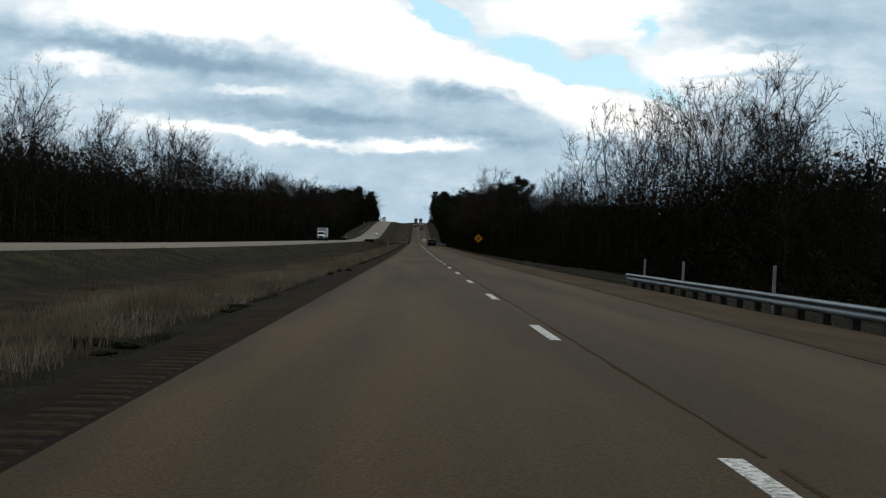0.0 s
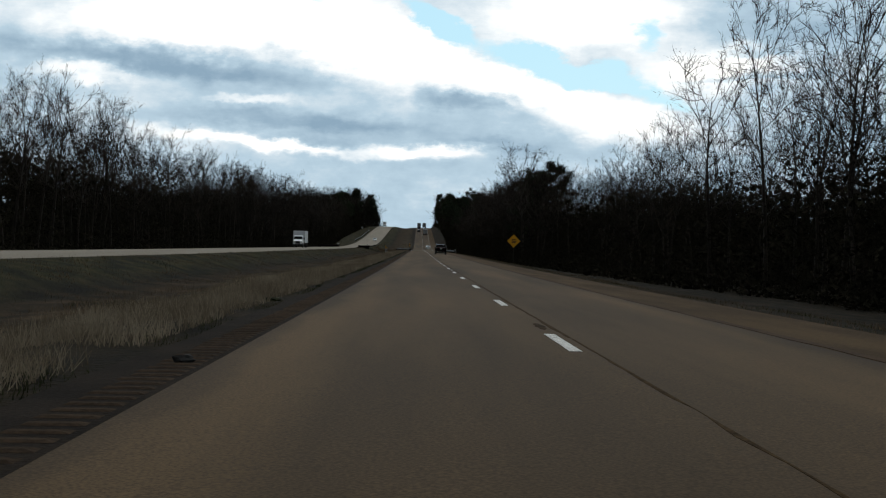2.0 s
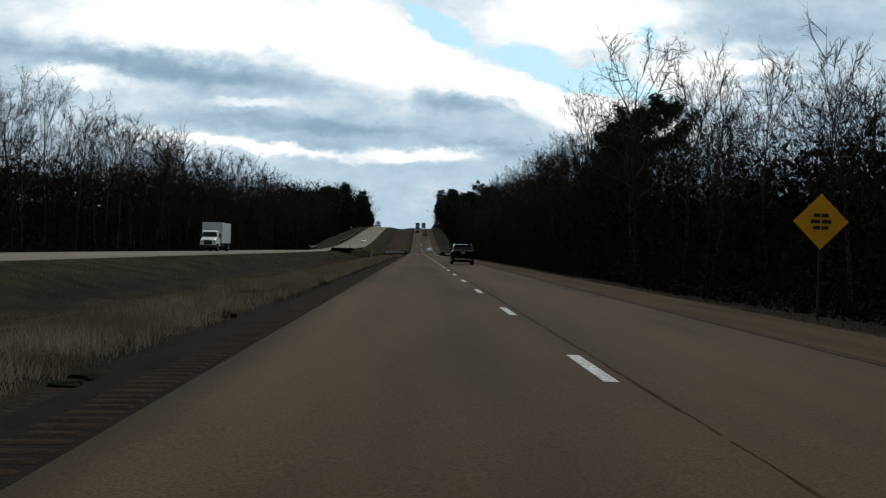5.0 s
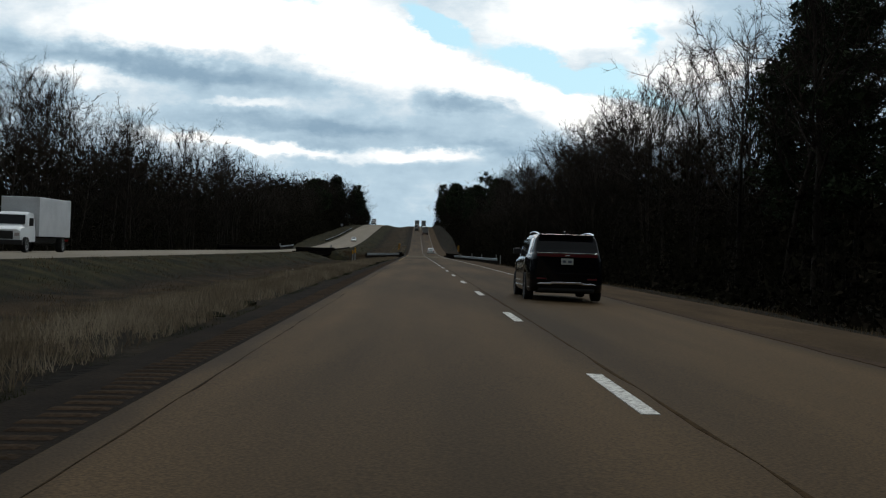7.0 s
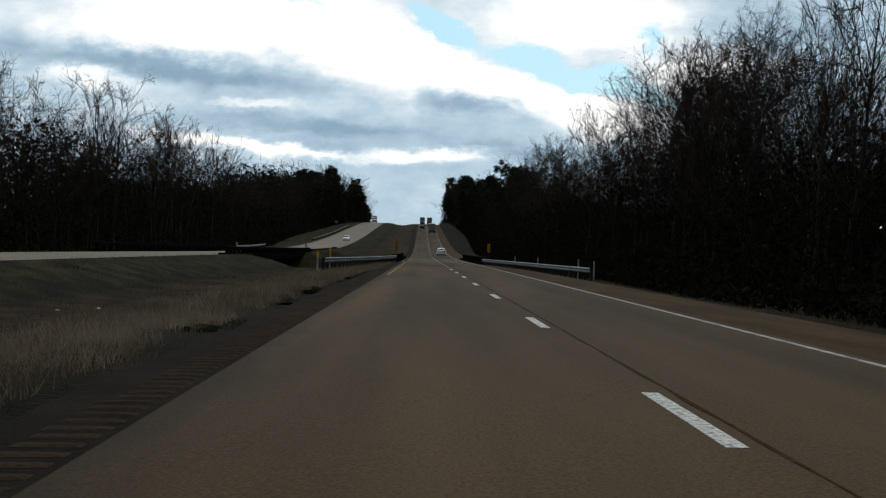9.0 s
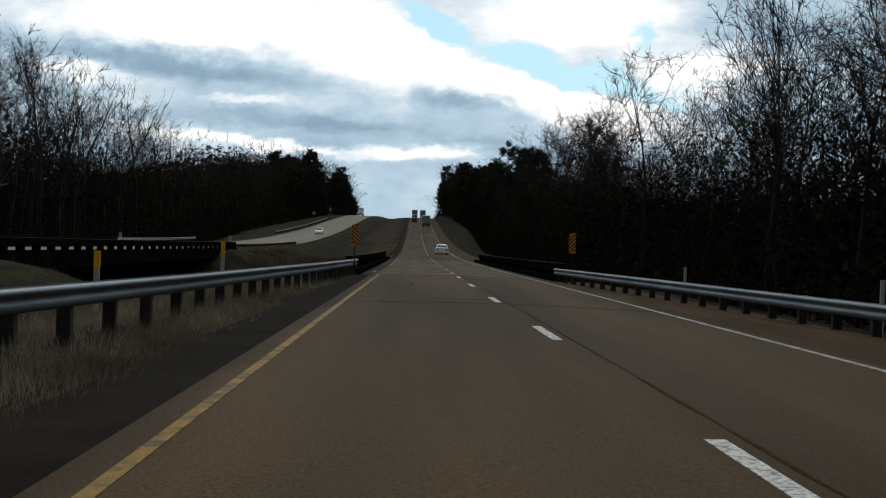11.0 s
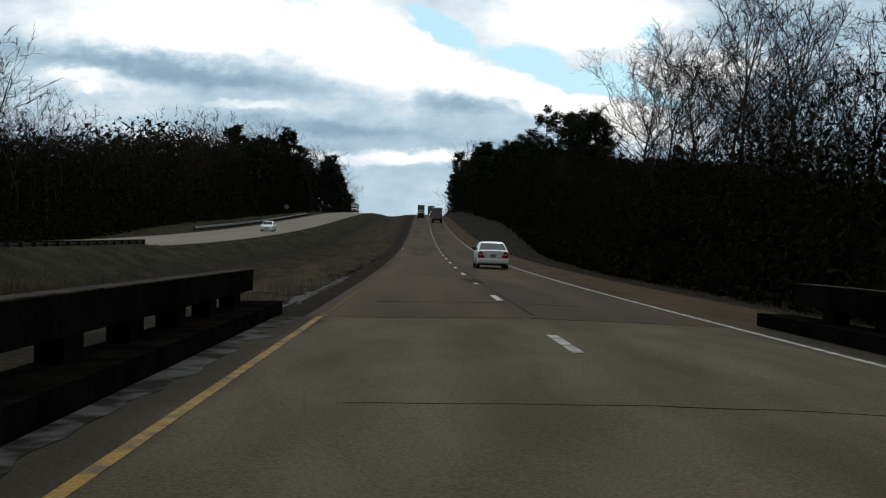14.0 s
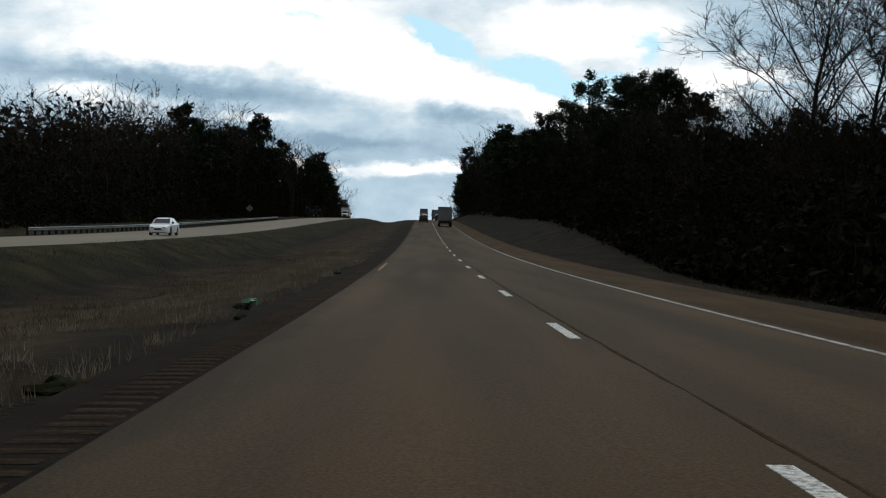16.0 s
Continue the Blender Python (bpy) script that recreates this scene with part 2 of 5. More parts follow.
def verge(m):
    """Bands of vegetation across the median: dirt, straw, rust-brown, wet ditch, olive."""
    n, l = m.node_tree.nodes, m.node_tree.links
    p = n["Principled BSDF"]
    old = p.inputs["Base Color"].links[0].from_socket
    g, s, r = n.new("ShaderNodeNewGeometry"), n.new("ShaderNodeSeparateXYZ"), n.new("ShaderNodeMapRange")
    wob, add = n.new("ShaderNodeTexNoise"), n.new("ShaderNodeMath")
    wob.inputs["Scale"].default_value, wob.inputs["Detail"].default_value = 0.35, 5
    add.operation = "MULTIPLY_ADD"
    add.inputs[1].default_value = 3.0
    l.new(g.outputs["Position"], s.inputs[0]), l.new(g.outputs["Position"], wob.inputs["Vector"])
    l.new(wob.outputs["Fac"], add.inputs[0]), l.new(s.outputs[0], add.inputs[2])
    r.inputs["From Min"].default_value, r.inputs["From Max"].default_value = -19.5, -3.5
    l.new(add.outputs[0], r.inputs["Value"])
    c = n.new("ShaderNodeValToRGB")
    stops = [(0.0, (0.9, 1.0, 0.62)), (0.26, (0.85, 1.02, 0.55)), (0.38, (0.52, 0.50, 0.42)), (0.46, (1.15, 0.98, 0.78)), (0.66, (1.35, 1.18, 1.0)), (0.80, (1.5, 1.42, 1.30)), (0.90, (1.2, 1.12, 1.02)), (0.96, (0.7, 0.66, 0.6)), (1.0, (0.55, 0.54, 0.5))]
    c.color_ramp.elements[0].position, c.color_ramp.elements[0].color = stops[0][0], (*stops[0][1], 1)
    c.color_ramp.elements[1].position, c.color_ramp.elements[1].color = stops[-1][0], (*stops[-1][1], 1)
    for pos, col in stops[1:-1]:
        c.color_ramp.elements.new(pos).color = (*col, 1)
    l.new(r.outputs[0], c.inputs[0])
    mul = n.new("ShaderNodeVectorMath")
    mul.operation = "MULTIPLY"
    l.new(old, mul.inputs[0]), l.new(c.outputs[0], mul.inputs[1]), l.new(mul.outputs[0], p.inputs["Base Color"])


verge(M_GRASS)


def wear(m, stops):
    """Lengthwise wheel paths and paler edges across the lanes."""
    n, l = m.node_tree.nodes, m.node_tree.links
    p = n["Principled BSDF"]
    old = p.inputs["Base Color"].links[0].from_socket
    g, s, r = n.new("ShaderNodeNewGeometry"), n.new("ShaderNodeSeparateXYZ"), n.new("ShaderNodeMapRange")
    wob, add = n.new("ShaderNodeTexNoise"), n.new("ShaderNodeMath")
    wob.inputs["Scale"].default_value, wob.inputs["Detail"].default_value = 0.25, 6
    add.operation = "MULTIPLY_ADD"
    add.inputs[1].default_value = 1.1
    l.new(g.outputs["Position"], s.inputs[0]), l.new(g.outputs["Position"], wob.inputs["Vector"])
    l.new(wob.outputs["Fac"], add.inputs[0]), l.new(s.outputs[0], add.inputs[2])
    r.inputs["From Min"].default_value, r.inputs["From Max"].default_value = -3.45, 4.55
    l.new(add.outputs[0], r.inputs["Value"])
    c = n.new("ShaderNodeValToRGB")
    c.color_ramp.elements[0].color = c.color_ramp.elements[1].color = (stops[0][1],) * 3 + (1,)
    c.color_ramp.elements[1].position = 1.0
    for pos, v in stops:
        c.color_ramp.elements.new((pos + 4) / 8).color = (v, v, v, 1)
    l.new(r.outputs[0], c.inputs[0])
    mul = n.new("ShaderNodeVectorMath")
    mul.operation = "MULTIPLY"
    l.new(old, mul.inputs[0]), l.new(c.outputs[0], mul.inputs[1]), l.new(mul.outputs[0], p.inputs["Base Color"])


LANES = [(-3.95, 0.66), (-3.74, 0.80), (-3.58, 1.08), (-3.2, 1.15), (-2.6, 0.90), (-1.9, 1.04), (-1.0, 0.90), (-0.3, 1.0), (0.3, 0.80), (1.0, 0.95), (1.9, 1.05), (2.7, 0.93), (3.4, 1.05)]
wear(M_ASPHALT, LANES)
wear(M_ASPHALT_HILL, LANES)
wear(M_DECK, [(-3.9, 0.36), (-3.74, 0.46), (-3.5, 0.95)] + LANES[4:])
M_BLADE = surface("grass_blades", (0.0800, 0.0620, 0.0420), (0.2500, 0.2060, 0.1500), 1.0, 1.4, 7, 0.40, third=(0.1450, 0.1160, 0.0800), spec=0.05)
M_FIELD = surface("field_grass", (0.0300, 0.0330, 0.0150), (0.1200, 0.0820, 0.0490), 1.0, 4.0, 7, 0.40, third=(0.0700, 0.0500, 0.0300), spec=0.05)


def thin_leaf(m, share):
    """Dry blades let part of the light from behind through."""
    n, l = m.node_tree.nodes, m.node_tree.links
    p, out = n["Principled BSDF"], n["Material Output"]
    t, mix = n.new("ShaderNodeBsdfTranslucent"), n.new("ShaderNodeMixShader")
    mix.inputs[0].default_value = share
    l.new(p.inputs["Base Color"].links[0].from_socket, t.inputs["Color"])
    l.new(p.outputs[0], mix.inputs[1]), l.new(t.outputs[0], mix.inputs[2]), l.new(mix.outputs[0], out.inputs["Surface"])


thin_leaf(M_BLADE, 0.45), thin_leaf(M_FIELD, 0.35)
M_GREEN = surface("weeds", (0.022, 0.028, 0.011), (0.048, 0.056, 0.022), 1.0, 1.2, 7, 0.35, spec=0.05)
M_BARK = surface("bark", (0.0140, 0.0112, 0.0088), (0.0360, 0.0290, 0.0230), 0.95, 0.6, 10, 0.35, stretch=(1, 1, 0.2), spec=0.1, vary=0.3)
M_TWIG = surface("twigs", (0.0150, 0.0115, 0.0088), (0.0400, 0.0300, 0.0225), 0.95, 2.0, 9, 0.3, spec=0.1, vary=0.3)
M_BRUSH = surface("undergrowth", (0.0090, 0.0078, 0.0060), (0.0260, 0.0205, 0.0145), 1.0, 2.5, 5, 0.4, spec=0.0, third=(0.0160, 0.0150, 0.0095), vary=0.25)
M_PINE = surface("pine_needles", (0.0105, 0.0165, 0.0075), (0.0255, 0.0345, 0.0150), 0.9, 1.5, 6, 0.35, spec=0.1, vary=0.3)
M_STEEL = surface("galvanised_steel", (0.1450, 0.1640, 0.1760), (0.2300, 0.2520, 0.2660), 0.50, 0.8, 10, 0.10, metal=0.85, spec=0.5, stretch=(1, 0.3, 2), depth=0.002)
M_POST = surface("weathered_post", (0.0120, 0.0100, 0.0080), (0.0320, 0.0270, 0.0215), 0.9, 0.5, 12, 0.3)
M_DEBRIS = surface("pale_debris", (0.0200, 0.0165, 0.0130), (0.0700, 0.0640, 0.0570), 1.0, 0.35, 14, 0.3, mixpos=(0.38, 0.58))


def link(name, verts, faces, material, parent=None, label="", smooth=False):
    """One mesh object out of points and faces, under parent if given."""
    me = bpy.data.meshes.new(name)
    me.from_pydata([tuple(map(float, v)) for v in verts], [], [tuple(map(int, f)) for f in faces])
    me.materials.append(material)
    if smooth:
        me.polygons.foreach_set("use_smooth", [True] * len(me.polygons))
    me.update()
    ob = new(name, me)
    if parent:
        ob.parent = parent
    if label:
        ob["label"] = label
    return ob


def part(name, bm, material, parent=None, label="", smooth=False):
    me = bpy.data.meshes.new(name)
    bmesh.ops.recalc_face_normals(bm, faces=bm.faces)
    bm.to_mesh(me)
    bm.free()
    me.materials.append(material)
    if smooth:
        me.polygons.foreach_set("use_smooth", [True] * len(me.polygons))
    ob = new(name, me)
    if parent:
        ob.parent = parent
    if label:
        ob["label"] = label
    return ob


def box(bm, x0, x1, y0, y1, z0, z1, bevel=0.0):
    g = bmesh.ops.create_cube(bm, size=1.0)
    vs = g["verts"]
    for v in vs:
        v.co = Vector((x0 + (v.co.x + 0.5) * (x1 - x0), y0 + (v.co.y + 0.5) * (y1 - y0), z0 + (v.co.z + 0.5) * (z1 - z0)))
    if bevel:
        es = list({e for v in vs for e in v.link_edges})
        bmesh.ops.bevel(bm, geom=es, offset=bevel, segments=2, affect="EDGES", profile=0.5)
    return bm


def rod(bm, p, q, r0, r1=None, n=8):
    """A tapered round bar from p to q."""
    p, q = Vector(p), Vector(q)
    g = bmesh.ops.create_cone(bm, cap_ends=True, segments=n, radius1=r0, radius2=r0 if r1 is None else r1, depth=(q - p).length)
    m = Matrix.Translation((p + q) / 2) @ (q - p).to_track_quat("Z", "Y").to_matrix().to_4x4()
    bmesh.ops.transform(bm, matrix=m, verts=g["verts"])
    return bm

# ---- the lie of the land ----
LINE_Y = np.array([-100, 0, 130, 310, 460, 580, 670, 790, 910, 1030, 1200], float)
LINE_Z = np.array([1.50, 0.15, -1.52, -3.27, -4.83, -5.75, -4.87, -1.36, 2.73, 5.08, 1.98])


def bend(xs, ys):
    n, h = len(xs), np.diff(xs)
    a, b = np.eye(n), np.zeros(n)
    for i in range(1, n - 1):
        a[i, i - 1:i + 2] = h[i - 1], 2 * (h[i - 1] + h[i]), h[i]
        b[i] = 6 * ((ys[i + 1] - ys[i]) / h[i] - (ys[i] - ys[i - 1]) / h[i - 1])
    return np.linalg.solve(a, b)


LINE_M = bend(LINE_Y, LINE_Z)


def road_z(y):
    """Height of the road's crown along its length: down into the valley, then up the long hill."""
    y = np.asarray(y, float)
    x = np.clip(y, -100, 1200)
    i = np.clip(np.searchsorted(LINE_Y, x) - 1, 0, len(LINE_Y) - 2)
    h, t = LINE_Y[i + 1] - LINE_Y[i], x - LINE_Y[i]
    m0, m1 = LINE_M[i], LINE_M[i + 1]
    z = LINE_Z[i] + t * ((LINE_Z[i + 1] - LINE_Z[i]) / h - h * (2 * m0 + m1) / 6) + t * t * m0 / 2 + t ** 3 * (m1 - m0) / (6 * h)
    return z - 0.02 * np.clip(y - 1200, 0, 900) + 0.012 * np.clip(-100 - y, 0, 300)


def far_road(y):
    """How much the opposite carriageway lies above this one."""
    return np.interp(y, [-100, 350, 450, 680, 900, 1100], [0.15, 0.15, 0.32, 0.55, 0.2, 0.0])


def step(a, b, v):
    t = np.clip((np.asarray(v, float) - a) / (b - a), 0, 1)
    return t * t * (3 - 2 * t)


BRIDGE = (465.0, 538.0)
FAR_BRIDGE = (446.0, 532.0)
COLS = np.array([-900, -400, -200, -120, -80, -60, -48, -40, -36, -33, -31.4, -29, -26, -23, -20.9, -20.3, -19.6, -18.8, -17, -15, -13, -11, -9, -7.5, -6.2, -5.4,
                 -4.95, -4.75, -4.3, -2, 0, 2, 4.4, 6.4, 6.8, 7.6, 8.6, 10, 12, 14, 17, 20, 24, 30, 40, 60, 100, 200, 400, 900], float)


def ground_z(x, y):
    x, y = np.asarray(x, float), np.asarray(y, float)
    o = far_road(y)
    cut = step(640, 730, y) * (1 - step(1100, 1300, y))
    right = -0.9 - 0.5 * step(10, 26, x) + cut * (3.2 + 1.6 * step(10, 22, x))
    left = o - 1.1 + cut * (0.7 + 1.3 * step(-34, -46, x))
    rel = np.where(x < -33, (o - 0.25) + (left - o + 0.25) * step(-33, -40, x), 0)
    rel = np.where((x >= -33) & (x < -19), o - 0.16, rel)
    dip = -0.55 - 0.45 * np.exp(-((x + 13) / 4.0) ** 2)
    med = np.where(x < -13, dip + (o - 0.2 - dip) * step(-14.5, -19, x), dip + (-0.17 - dip) * step(-11, -5.4, x))
    rel = np.where((x >= -19) & (x < -4.8), med, rel)
    rel = np.where((x >= -4.8) & (x <= 6.7), -0.22, rel)
    rel = np.where(x > 6.7, -0.22 + (right + 0.22) * (step(6.7, 13, x) * (1 - cut) + np.clip((x - 6.7) / 5.5, 0, 1) * cut), rel)
    wave = 0.10 * np.sin(x * 0.9 + y * 0.11) * np.sin(y * 0.23 + x * 0.3)
    rel = rel + np.where((x < -6) & (x > -18.5) | (x > 8) | (x < -34), wave, 0)
    rel = rel + (0.17 + 0.22 * step(533, 540, y) * (1 - step(594, 604, y))) * np.exp(-((x + 19.4) / 0.8) ** 2)
    creek = 500 + 0.5 * np.clip(x, -45, 0)
    w = 1 - step(21, 33, np.abs(y - creek))
    rel = rel - 4.0 * w * (1 - 0.85 * step(8, 13, x))
    return road_z(y) + rel


def grid_faces(nx, ny):
    i = np.arange((nx - 1) * (ny - 1))
    a = (i // (nx - 1)) * nx + i % (nx - 1)
    return np.stack([a, a + 1, a + nx + 1, a + nx], 1)


rows = np.concatenate([np.arange(-600, -60, 60), np.arange(-60, 700, 3.0), np.arange(700, 1260, 6.0), np.arange(1260, 2200, 60), [2600, 3400, 4800]])
gx, gy = np.meshgrid(COLS, rows)
gz = ground_z(gx, gy)
tagged(link("ground", np.stack([gx, gy, gz], 2).reshape(-1, 3), grid_faces(len(COLS), len(rows)), M_GRASS, smooth=True),
       "brown winter grass verges and median beside the highway", "ground", kind="structure")


def lane_z(x, y):
    return road_z(y) - 0.02 * np.abs(x)


def far_lane_z(x, y):
    return road_z(y) + far_road(y) - 0.02 * np.abs(np.asarray(x) + 25.8)


def strip(name, x0, x1, y0, y1, material, lift=0.0, thick=0.2, height=lane_z, parent=None, label="", pitch=3.0, ragged=0.0, cols=2):
    """A band of paving with its own thickness, laid along the road's line."""
    ys = np.linspace(y0, y1, max(2, int(round((y1 - y0) / pitch)) + 1))
    rag = np.array([noise.noise((0, y * 0.8, x0)) for y in ys]) * ragged
    xs = np.linspace(0, 1, cols)
    top = [(x0 + rag[j] + (x1 - x0 - rag[j]) * s, y) for j, y in enumerate(ys) for s in xs]
    v = [(x, y, float(height(x, y)) + lift) for x, y in top]
    n = len(v)
    v += [(x, y, z - thick) for x, y, z in v]
    f = [tuple(q) for q in grid_faces(cols, len(ys))]
    m = len(ys)
    for j in range(m - 1):
        a, b = j * cols, (j + 1) * cols
        f += [(a, b, b + n, a + n), (b + cols - 1, a + cols - 1, a + cols - 1 + n, b + cols - 1 + n)]
    e = (m - 1) * cols
    for c in range(cols - 1):
        f += [(c + 1, c, c + n, c + 1 + n), (e + c, e + c + 1, e + c + 1 + n, e + c + n)]
    return link(name, v, f, material, parent, label)


def structure(ob, label, category):
    return tagged(ob, label, category, kind="structure")


road = structure(strip("road", -3.95, 3.95, -60, BRIDGE[0], M_ASPHALT, cols=9), "worn brown-grey asphalt highway lanes", "road")
road_hill = structure(strip("road_hill", -3.95, 3.95, BRIDGE[1], 1260, M_ASPHALT_HILL, cols=9), "worn brown-grey asphalt lanes climbing the hill", "road")
deck = structure(strip("bridge_deck", -4.48, 4.4, *BRIDGE, M_DECK, thick=0.5, cols=9), "pale grey concrete bridge deck between asphalt approaches", "bridge deck")
for a, b in ((-60, BRIDGE[0]), (BRIDGE[1], 1260)):
    structure(strip("shoulder_left", -4.86, -3.952, a, b, M_SHOULDER, ragged=0.22, cols=3), "dark narrow asphalt shoulder with rumble ribs", "shoulder")
    structure(strip("shoulder_right", 3.952, 6.6, a, b, M_GRAVEL, cols=3), "wide pale gritty paved shoulder", "shoulder")
far_a = structure(strip("road_opposite", -31.3, -20.8, -60, FAR_BRIDGE[0], M_ASPHALT_FAR, height=far_lane_z, cols=9), "pale grey opposite carriageway across the median", "road")
structure(strip("road_opposite_hill", -31.3, -20.8, FAR_BRIDGE[1], 1260, M_ASPHALT_FAR, height=far_lane_z, cols=9), "pale grey opposite carriageway climbing the hill", "road")
structure(strip("bridge_deck_opposite", -30.9, -20.4, *FAR_BRIDGE, M_ASPHALT_FAR, height=far_lane_z, thick=0.7, cols=5), "concrete deck of the opposite bridge", "bridge deck")

# edge of dirt along the right lane where the overlay ends
strip("dirt_band", 3.97, 4.2, -60, 318, M_DIRT, 0.008, 0.01, parent=road, label="dark brown band of dirt along the lane edge", ragged=0.10, pitch=1.5)

# lane dashes, 3.05 m long every 12.19 m
PITCH = 12.19
for k in range(-3, 84):
    y1 = PITCH * k + (-2.78 if k >= 39 else 0) + (2.58 if k >= 45 else 0)
    under = deck if BRIDGE[0] < y1 < BRIDGE[1] + 2 else (road if y1 < BRIDGE[0] + 1 else road_hill)
    if k == 46:
        strip("lane_dash", -0.07, 0.07, y1 - 3.05, y1 - 1.5, M_WHITE2, 0.006, 0.008, parent=under, pitch=0.6)
    elif k != 47:
        strip("lane_dash", -0.075, 0.075, y1 - 3.05, y1, M_WHITE if y1 < BRIDGE[0] or y1 > BRIDGE[1] else M_WHITE2, 0.006, 0.008, parent=under, pitch=0.6)
    else:
        strip("lane_dash", -0.075, 0.075, y1 - 3.05, y1, M_WHITE, 0.006, 0.008, parent=under, pitch=0.6)
for a, b, under in ((314, 465, road), (465, 538, deck), (538, 690, road_hill), (690, 1200, road_hill)):
    strip("edge_line", 3.61, 3.73, a, b, M_WORNLINE if a == 690 else M_WHITE2, 0.006, 0.008, parent=under, label="thin white edge line")
for a, b, under, x, old in ((392, 465, road, -3.61, False), (465, 494, deck, -3.66, True), (494, 538, deck, -3.67, False), (538, 551, road_hill, -3.62, True), (640, 652, road_hill, -3.69, False)):
    strip("median_line", x - 0.055, x + 0.055, a, b, M_YELLOWOLD if old else M_YELLOW, 0.006, 0.008, parent=under, label="worn yellow edge line")
# sealed seam along the lane joint and the crack at the lane's edge, both broken by sound stretches
def broken(name, x, width, y0, y1, parent, label, long, gap, ragged, seed, material=None):
    r = random.Random(seed)
    y = y0
    while y < y1:
        e = min(y + r.uniform(*long), y1)
        w = width * r.uniform(0.6, 1.3)
        strip(name, x - w / 2 + r.uniform(-0.015, 0.015), x + w / 2, y, e, material or M_JOINT, 0.003, 0.004, parent=parent, label=label, ragged=ragged, pitch=0.5)
        y = e + r.uniform(*gap)


broken("lane_seam", 0.225, 0.04, -60, BRIDGE[0] - 1, road, "dark sealed seam", (8, 26), (0.15, 0.5), 0.045, 1)
broken("lane_seam", 0.225, 0.045, BRIDGE[1] + 1, 1000, road_hill, "dark sealed seam", (10, 30), (0.15, 0.5), 0.05, 3)

for a, b in ((232, 290), (300, 336)):
    broken("edge_crack", -3.66, 0.005, a, b, road, "thin open crack along the lane edge", (7, 16), (0.1, 1.0), 0.03, 5, M_SEAM)

broken("edge_crack", -3.60, 0.009, 558.5, 571, road_hill, "thin open crack along the lane edge", (3, 6), (0.1, 0.4), 0.03, 8, M_SEAM)

# ---- bridges, rails and signs ----
def bridge_rail(x, out, y0, y1, height, label):
    """Old concrete railing: kerb walk, posts with openings, and a heavy top beam. out is -1 or 1, away from the road."""
    top = new("bridge_railing")
    k0, k1 = sorted((x, x + out * 0.75))
    strip("kerb", k0, k1, y0 - 1, y1 + 1, M_CONCRETE_SHADED, 0.24, 0.75, height, top, "concrete kerb walk, stains and shade in its dark colour", pitch=4)
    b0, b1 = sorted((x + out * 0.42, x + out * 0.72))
    strip("top_beam", b0, b1, y0, y1, M_CONCRETE_SHADED, 0.83, 0.36, height, top, pitch=4)
    # thin strip added so the top reads as lit against the darkened sides
    strip("rail_cap", b0 + 0.01, b1 - 0.01, y0, y1, M_CONCRETE_LIT, 0.845, 0.014, height, top, "beam top in a paler colour, as lit from above", pitch=4)
    mesh = None
    for y in np.arange(y0 + 0.2, y1 - 0.3, 2.44):
        z = float(height((b0 + b1) / 2, y))
        if mesh is None:
            bm = box(bmesh.new(), -0.13, 0.13, 0, 0.62, 0.2, 0.5, 0.015)
            ob = part("rail_post", bm, M_CONCRETE_SHADED, top)
            mesh = ob.data
        else:
            ob = new("rail_post", mesh)
            ob.parent = top
        ob.location = ((b0 + b1) / 2, y, z)
    return tagged(top, label, "railing", "concrete bridge railings")


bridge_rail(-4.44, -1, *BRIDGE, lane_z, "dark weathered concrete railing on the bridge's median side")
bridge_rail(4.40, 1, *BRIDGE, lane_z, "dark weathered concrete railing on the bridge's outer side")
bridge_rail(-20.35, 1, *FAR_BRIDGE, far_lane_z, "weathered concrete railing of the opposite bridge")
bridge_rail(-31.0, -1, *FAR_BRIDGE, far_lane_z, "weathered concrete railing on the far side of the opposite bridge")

# dark steel for one beam seen from its shadow side, shade in the colour
M_STEEL_SHADED = surface("shaded_steel", (0.016, 0.014, 0.012), (0.040, 0.036, 0.032), 0.8, 0.6, 12, 0.25, spec=0.1)
W_SECTION = [(0.0, 0.0), (0.022, 0.02), (0.045, 0.065), (0.030, 0.115), (0.012, 0.150), (0.026, 0.180), (0.072, 0.212), (0.082, 0.240), (0.058, 0.280), (0.0, 0.31)]


def guard_rail(path, face, label, top=0.66, spacing=1.905, post_mat=None, beam_mat=None):
    """Corrugated steel beam on posts along a path of (x, y); face is the side that looks at the road."""
    thing = new("guard_rail")
    p = np.array(path, float)
    seg = np.concatenate([[0], np.cumsum(np.hypot(*np.diff(p, axis=0).T))])
    d = np.linspace(0, seg[-1], max(3, int(seg[-1] / 2.0) + 1))
    px, py = np.interp(d, seg, p[:, 0]), np.interp(d, seg, p[:, 1])
    v, f, n = [], [], len(W_SECTION)
    for x, y in zip(px, py):
        z = float(lane_z(min(max(x, -6), 7), y)) + top - 0.31 if x > -15 else float(far_lane_z(x, y)) + top - 0.31
        v += [(x + face * a, y, z + b) for a, b in W_SECTION] + [(x + face * (a - 0.006), y, z + b) for a, b in W_SECTION]
    for j in range(len(px) - 1):
        for i in range(n - 1):
            a, b = j * 2 * n + i, (j + 1) * 2 * n + i
            f += [(a, a + 1, b + 1, b), (a + n + 1, a + n, b + n, b + n + 1)]
        for a in (j * 2 * n, j * 2 * n + n - 1):
            f.append((a, a + 2 * n, a + 3 * n, a + n))
    link("beam", v, f, beam_mat or M_STEEL, thing, "corrugated beam with its shaded side in the dark colour" if beam_mat else "bright galvanised corrugated beam", True)
    mesh = None
    for s in np.arange(0.3, seg[-1], spacing):
        x, y = float(np.interp(s, seg, p[:, 0])), float(np.interp(s, seg, p[:, 1]))
